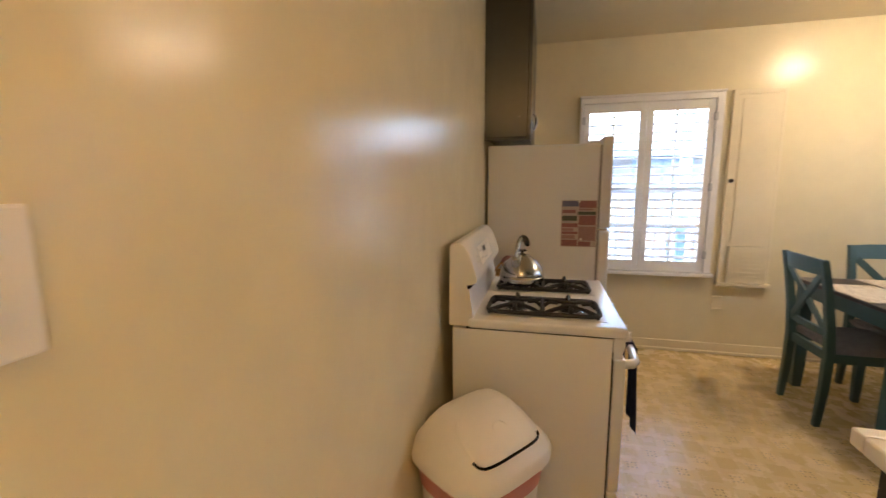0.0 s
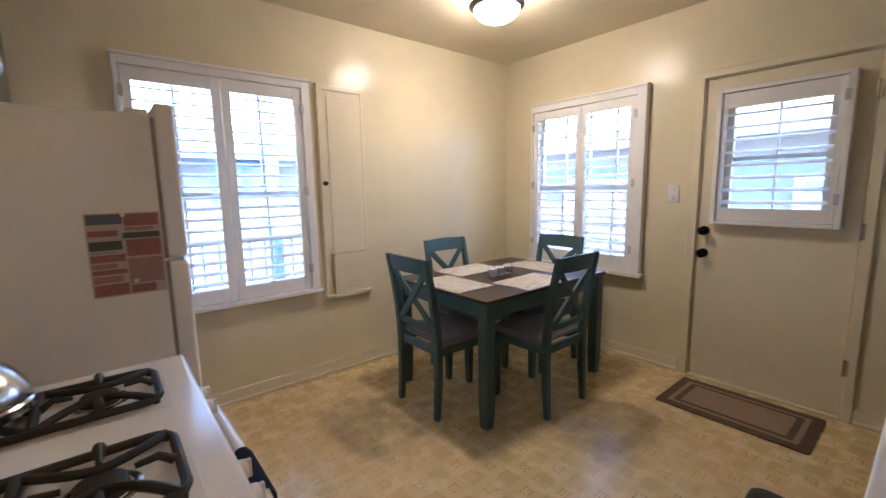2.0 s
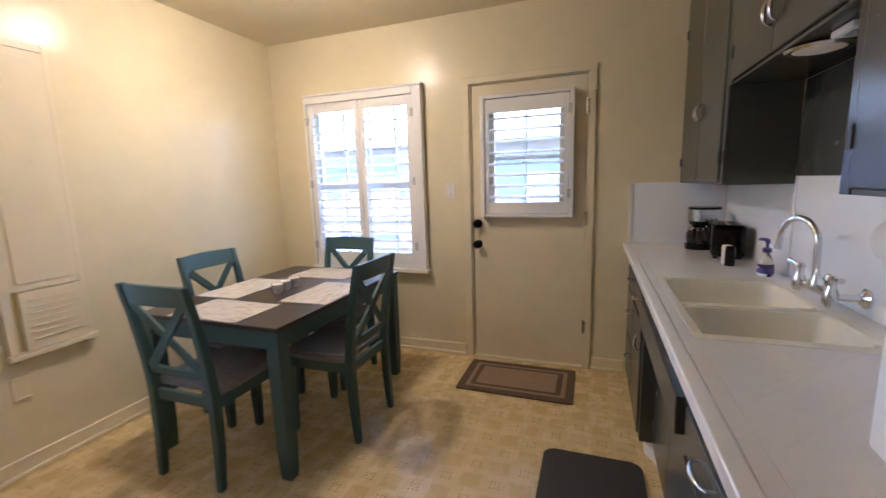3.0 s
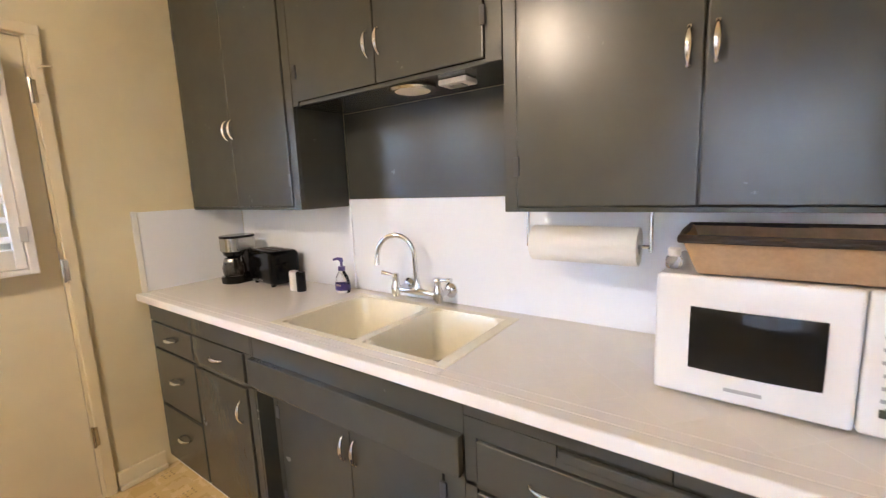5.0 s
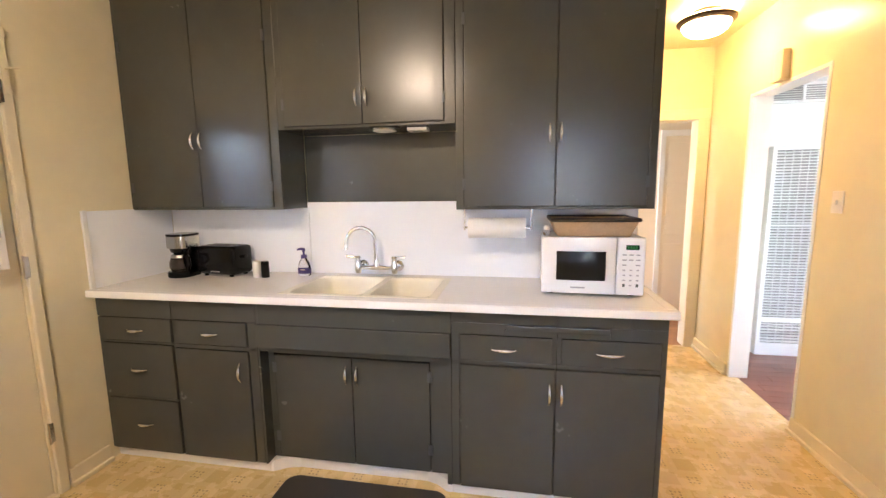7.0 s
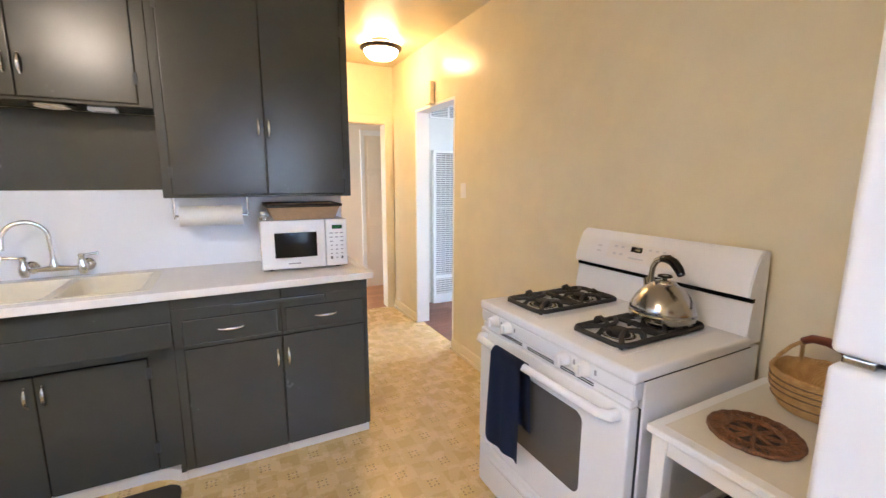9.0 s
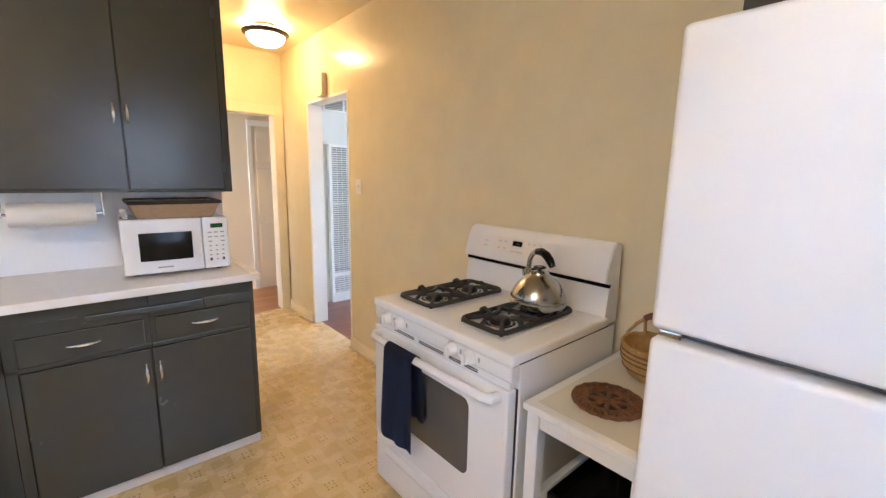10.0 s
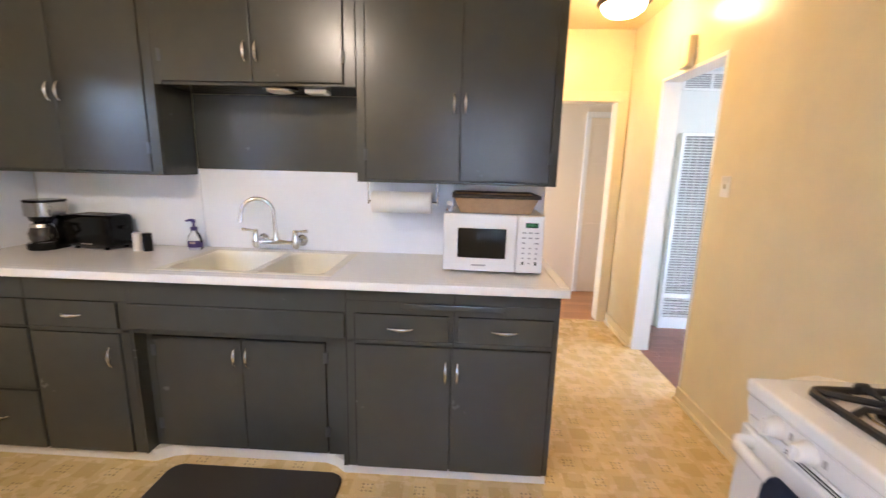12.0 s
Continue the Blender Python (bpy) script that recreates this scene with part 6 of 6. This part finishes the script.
for a, b in zip(rings, rings[1:]):
    for k in range(4):
        bm.faces.new((a[k], a[(k + 1) % 4], b[(k + 1) % 4], b[k]))
bm.faces.new(rings[0])
bm.faces.new(rings[-1])
bmesh.ops.bevel(bm, geom=bm.edges[:], offset=0.002, segments=2, affect="EDGES", clamp_overlap=True)
part("tray", bm, SEAGRASS, bt)
part("rim", tube([(0.775 + a * 0.181, 0.490 + b * 0.131, BZ + 0.073) for a, b in ((-1, -1), (0, -1), (1, -1), (1, 0), (1, 1), (0, 1), (-1, 1), (-1, 0))], 0.0085, 8, closed=True), DARK_RIM, bt, "dark brown bound rim")
jr = thing("glass_jar", (0.962, 0.49, CZ + MH), "small clear jar with a white cap on the microwave", "jar")
jx, jy = 0.972, 0.545
part("jar", lathe([(0, 0.0), (0.014, 0.0), (0.016, 0.004), (0.016, 0.02), (0.012, 0.026), (0, 0.026)], (jx, jy, BZ), 20), CLEAR, jr, smooth=True)
part("cap", lathe([(0.0125, 0.0262), (0.013, 0.028), (0.013, 0.040), (0.010, 0.043), (0, 0.043)], (jx, jy, BZ), 20), PLASTIC, jr, "white screw cap", smooth=True)

# ---- living room beyond the opening ----
ht = thing("wall_heater", (-1.08, -1.30, 0.0), "tall white louvred gas wall heater", "heater")
HX0, HX1, HFY = -1.32, -0.865, -1.235
part("cabinet", boxes((HX0, HX0 + 0.03, -1.2995, HFY, 0.075, 1.70), (HX1 - 0.03, HX1, -1.2995, HFY, 0.075, 1.70), (HX0 + 0.03, HX1 - 0.03, -1.2995, HFY, 1.672, 1.70), (HX0 + 0.03, HX1 - 0.03, -1.2995, HFY, 0.075, 0.11),
                      (HX0 + 0.03, HX1 - 0.03, -1.2995, HFY, 1.075, 1.092), (HX0 + 0.03, HX1 - 0.03, -1.2995, HFY, 0.285, 0.33), bevel=0.003), APPLIANCE, ht)
part("plinth", boxes((HX0 + 0.002, HX1 - 0.002, -1.2995, HFY - 0.006, 0.0005, 0.0745), bevel=0.003), APPLIANCE, ht)
part("back_plate", boxes((HX0 + 0.03, HX1 - 0.03, -1.2995, -1.285, 0.11, 1.672)), GREY_PLASTIC, ht, "grey plate behind the grille")
for z0, z1 in ((1.094, 1.670), (0.332, 1.073), (0.112, 0.283)):
    n = round((z1 - z0) / 0.0235)
    for k in range(n):
        z = z0 + (z1 - z0) * (k + 0.5) / n
        part("slat", turned(boxes((HX0 + 0.031, HX1 - 0.031, -0.008, 0.008, -0.0035, 0.0035)), Matrix.Translation((0, HFY - 0.012, z)) @ Matrix.Rotation(radians(-20), 4, "X")), APPLIANCE, ht)
    for k in range(1, 7):
        x = HX0 + 0.03 + (HX1 - HX0 - 0.06) * k / 7
        part("rib", boxes((x - 0.0025, x + 0.0025, HFY - 0.003, HFY, z0, z1)), APPLIANCE, ht)
vt = thing("wall_vent", (-1.0, -1.30, 2.035), "white return air grille high on the wall", "vent")
part("grille_frame", boxes((-1.30, -0.84, -1.2995, -1.285, 2.035, 2.055), (-1.30, -0.84, -1.2995, -1.285, 2.165, 2.185), (-1.30, -1.28, -1.2995, -1.285, 2.055, 2.165), (-0.86, -0.84, -1.2995, -1.285, 2.055, 2.165), (-1.08, -1.06, -1.2995, -1.285, 2.055, 2.165), bevel=0.002), APPLIANCE, vt)
part("backing", boxes((-1.28, -0.86, -1.2995, -1.297, 2.055, 2.165)), GREY_PLASTIC, vt)
for k in range(6):
    part("slat", boxes((-1.279, -1.081, -1.296, -1.288, 2.064 + k * 0.017, 2.068 + k * 0.017), (-1.059, -0.861, -1.296, -1.288, 2.064 + k * 0.017, 2.068 + k * 0.017)), APPLIANCE, vt)
lw = tagged(new("window_3"), "wide living room window letting daylight in", "window", kind="structure")
part("window_frame", boxes((-3.70, -3.62, -0.999, -0.95, 0.701, 2.199), (-3.70, -3.62, 1.55, 1.599, 0.701, 2.199), (-3.70, -3.62, -0.95, 1.55, 0.701, 0.75), (-3.70, -3.62, -0.95, 1.55, 2.15, 2.199), (-3.69, -3.63, 0.28, 0.32, 0.75, 2.15), bevel=0.004), WHITE_TRIM, lw)
for a, b in ((-0.95, 0.28), (0.32, 1.55)):
    g = part("pane", boxes((-3.662, -3.658, a, b, 0.75, 2.15)), PANE, lw)
    g.visible_shadow = False

# ---- room beyond the hall: closet door ----
cd = tagged(new("door_2"), "closed white panelled closet door beyond the hall", "door", kind="structure")
CY = -2.32
part("casing", boxes((-0.425, -0.375, CY + 0.0005, CY + 0.022, 0.001, 1.93), (-1.36, -1.31, CY + 0.0005, CY + 0.022, 0.001, 1.93), (-1.36, -0.375, CY + 0.0005, CY + 0.024, 1.93, 1.99), bevel=0.004), WHITE_TRIM, cd)
leafs = part("door_slab", boxes((-1.309, -0.426, CY + 0.0005, CY + 0.012, 0.012, 1.929)), BEIGE_WALL, cd)
for a, b in ((-0.90, -0.46), (-1.28, -0.94)):
    for z0, z1 in ((0.12, 0.80), (0.90, 1.45), (1.53, 1.86)):
        part("door_panel", boxes((a, b, CY + 0.0122, CY + 0.020, z0, z1), bevel=0.006), BEIGE_WALL, leafs)

# ---- outside ----
nh = thing("neighbour_house", (0.6, 9.5, -0.45), "pale stucco neighbouring house with a blue eave", "house")
part("wall", boxes((0.0, 8, 9.0, 9.25, -0.45, 2.1), (0.0, 0.25, 9.25, 14, -0.45, 2.1)), STUCCO_WARM, nh)
part("roof", prism([(8.3, 1.98), (8.3, 2.10), (12.0, 3.0), (12.0, 2.8)], -0.3, 8.4, "x"), ROOF, nh)
part("eave", boxes((-0.3, 8.4, 8.28, 8.32, 1.90, 2.08)), BLUE_WOOD, nh)
for wx in (1.6, 4.4):
    wdw = part("window", boxes((wx, wx + 1.1, 8.97, 8.998, 0.7, 1.9)), BLUE_WOOD, nh)
    part("pane", boxes((wx + 0.08, wx + 0.52, 8.96, 8.969, 0.78, 1.82), (wx + 0.58, wx + 1.02, 8.96, 8.969, 0.78, 1.82)), FAR_GLASS, wdw)
pr = thing("porch_railing", (0.8, 5.2, -0.45), "blue-grey painted timber porch railing", "railing")
for px in (-1.3, 0.15, 1.45, 3.0):
    part("post", boxes((px - 0.05, px + 0.05, 5.15, 5.25, -0.449, 2.45), bevel=0.006), BLUE_WOOD, pr)
part("top_rail", boxes((-1.3, 3.0, 5.16, 5.24, 0.86, 0.90), bevel=0.005), BLUE_WOOD, pr)
part("bottom_rail", boxes((-1.3, 3.0, 5.17, 5.23, 0.10, 0.14), bevel=0.005), BLUE_WOOD, pr)
for k in range(30):
    bx_ = -1.2 + k * 0.14
    part("baluster", boxes((bx_ - 0.012, bx_ + 0.012, 5.19, 5.21, 0.14, 0.86)), BLUE_WOOD, pr)
eh = thing("side_house", (7.0, 2, -0.45), "pale stucco house with a blue lower wall", "house")
part("wall", boxes((6.2, 6.4, -4, 9, -0.45, 1.98)), STUCCO, eh)
part("siding", boxes((6.15, 6.199, -4, 9, -0.45, 1.62), (6.13, 6.1495, -4, 9, 1.58, 1.62)), BLUE_SIDING, eh, "lavender blue lower siding")
part("roof", prism([(5.9, 1.90), (5.9, 2.00), (9.5, 2.75), (9.5, 2.55)], -4.3, 9.3, "y"), ROOF, eh)
for wy in (0.9, 3.9):
    wdw = part("window", boxes((6.12, 6.1495, wy, wy + 1.0, 0.55, 1.45)), WHITE_TRIM, eh)
    part("pane", boxes((6.11, 6.119, wy + 0.08, wy + 0.46, 0.63, 1.37), (6.11, 6.119, wy + 0.54, wy + 0.92, 0.63, 1.37)), FAR_GLASS, wdw)

# ---- floorboards ----
def boards(parent, x0, x1, y0, y1, mat, width=0.083, length=0.9):
    meshes = {}
    row = 0
    y = y0
    rng = random.Random(4)
    while y < y1 - 1e-6:
        w = min(width, y1 - y) - 0.0015
        x = x0 - rng.random() * length
        while x < x1:
            a, b = max(x, x0), min(x + length, x1)
            if b - a > 0.02:
                key = (round(b - a, 3), round(w, 4))
                if key not in meshes:
                    me = bpy.data.meshes.new("floorboard")
                    bm = boxes((0, b - a - 0.0015, 0, w, -0.0035, 0.0), bevel=0.0008, seg=1)
                    bm.to_mesh(me)
                    bm.free()
                    me.materials.append(mat)
                    meshes[key] = me
                ob = new("floorboard", meshes[key])
                ob.location = (a, y, 0.0)
                ob.parent = parent
            x += length
        y += width
        row += 1


boards(living_floor, -2.6, WX - 0.061, -1.30, 0.30, WOOD_RED)
boards(bedroom_floor, -1.38, 1.2, -2.32, HY - 0.021, WOOD_ORANGE)
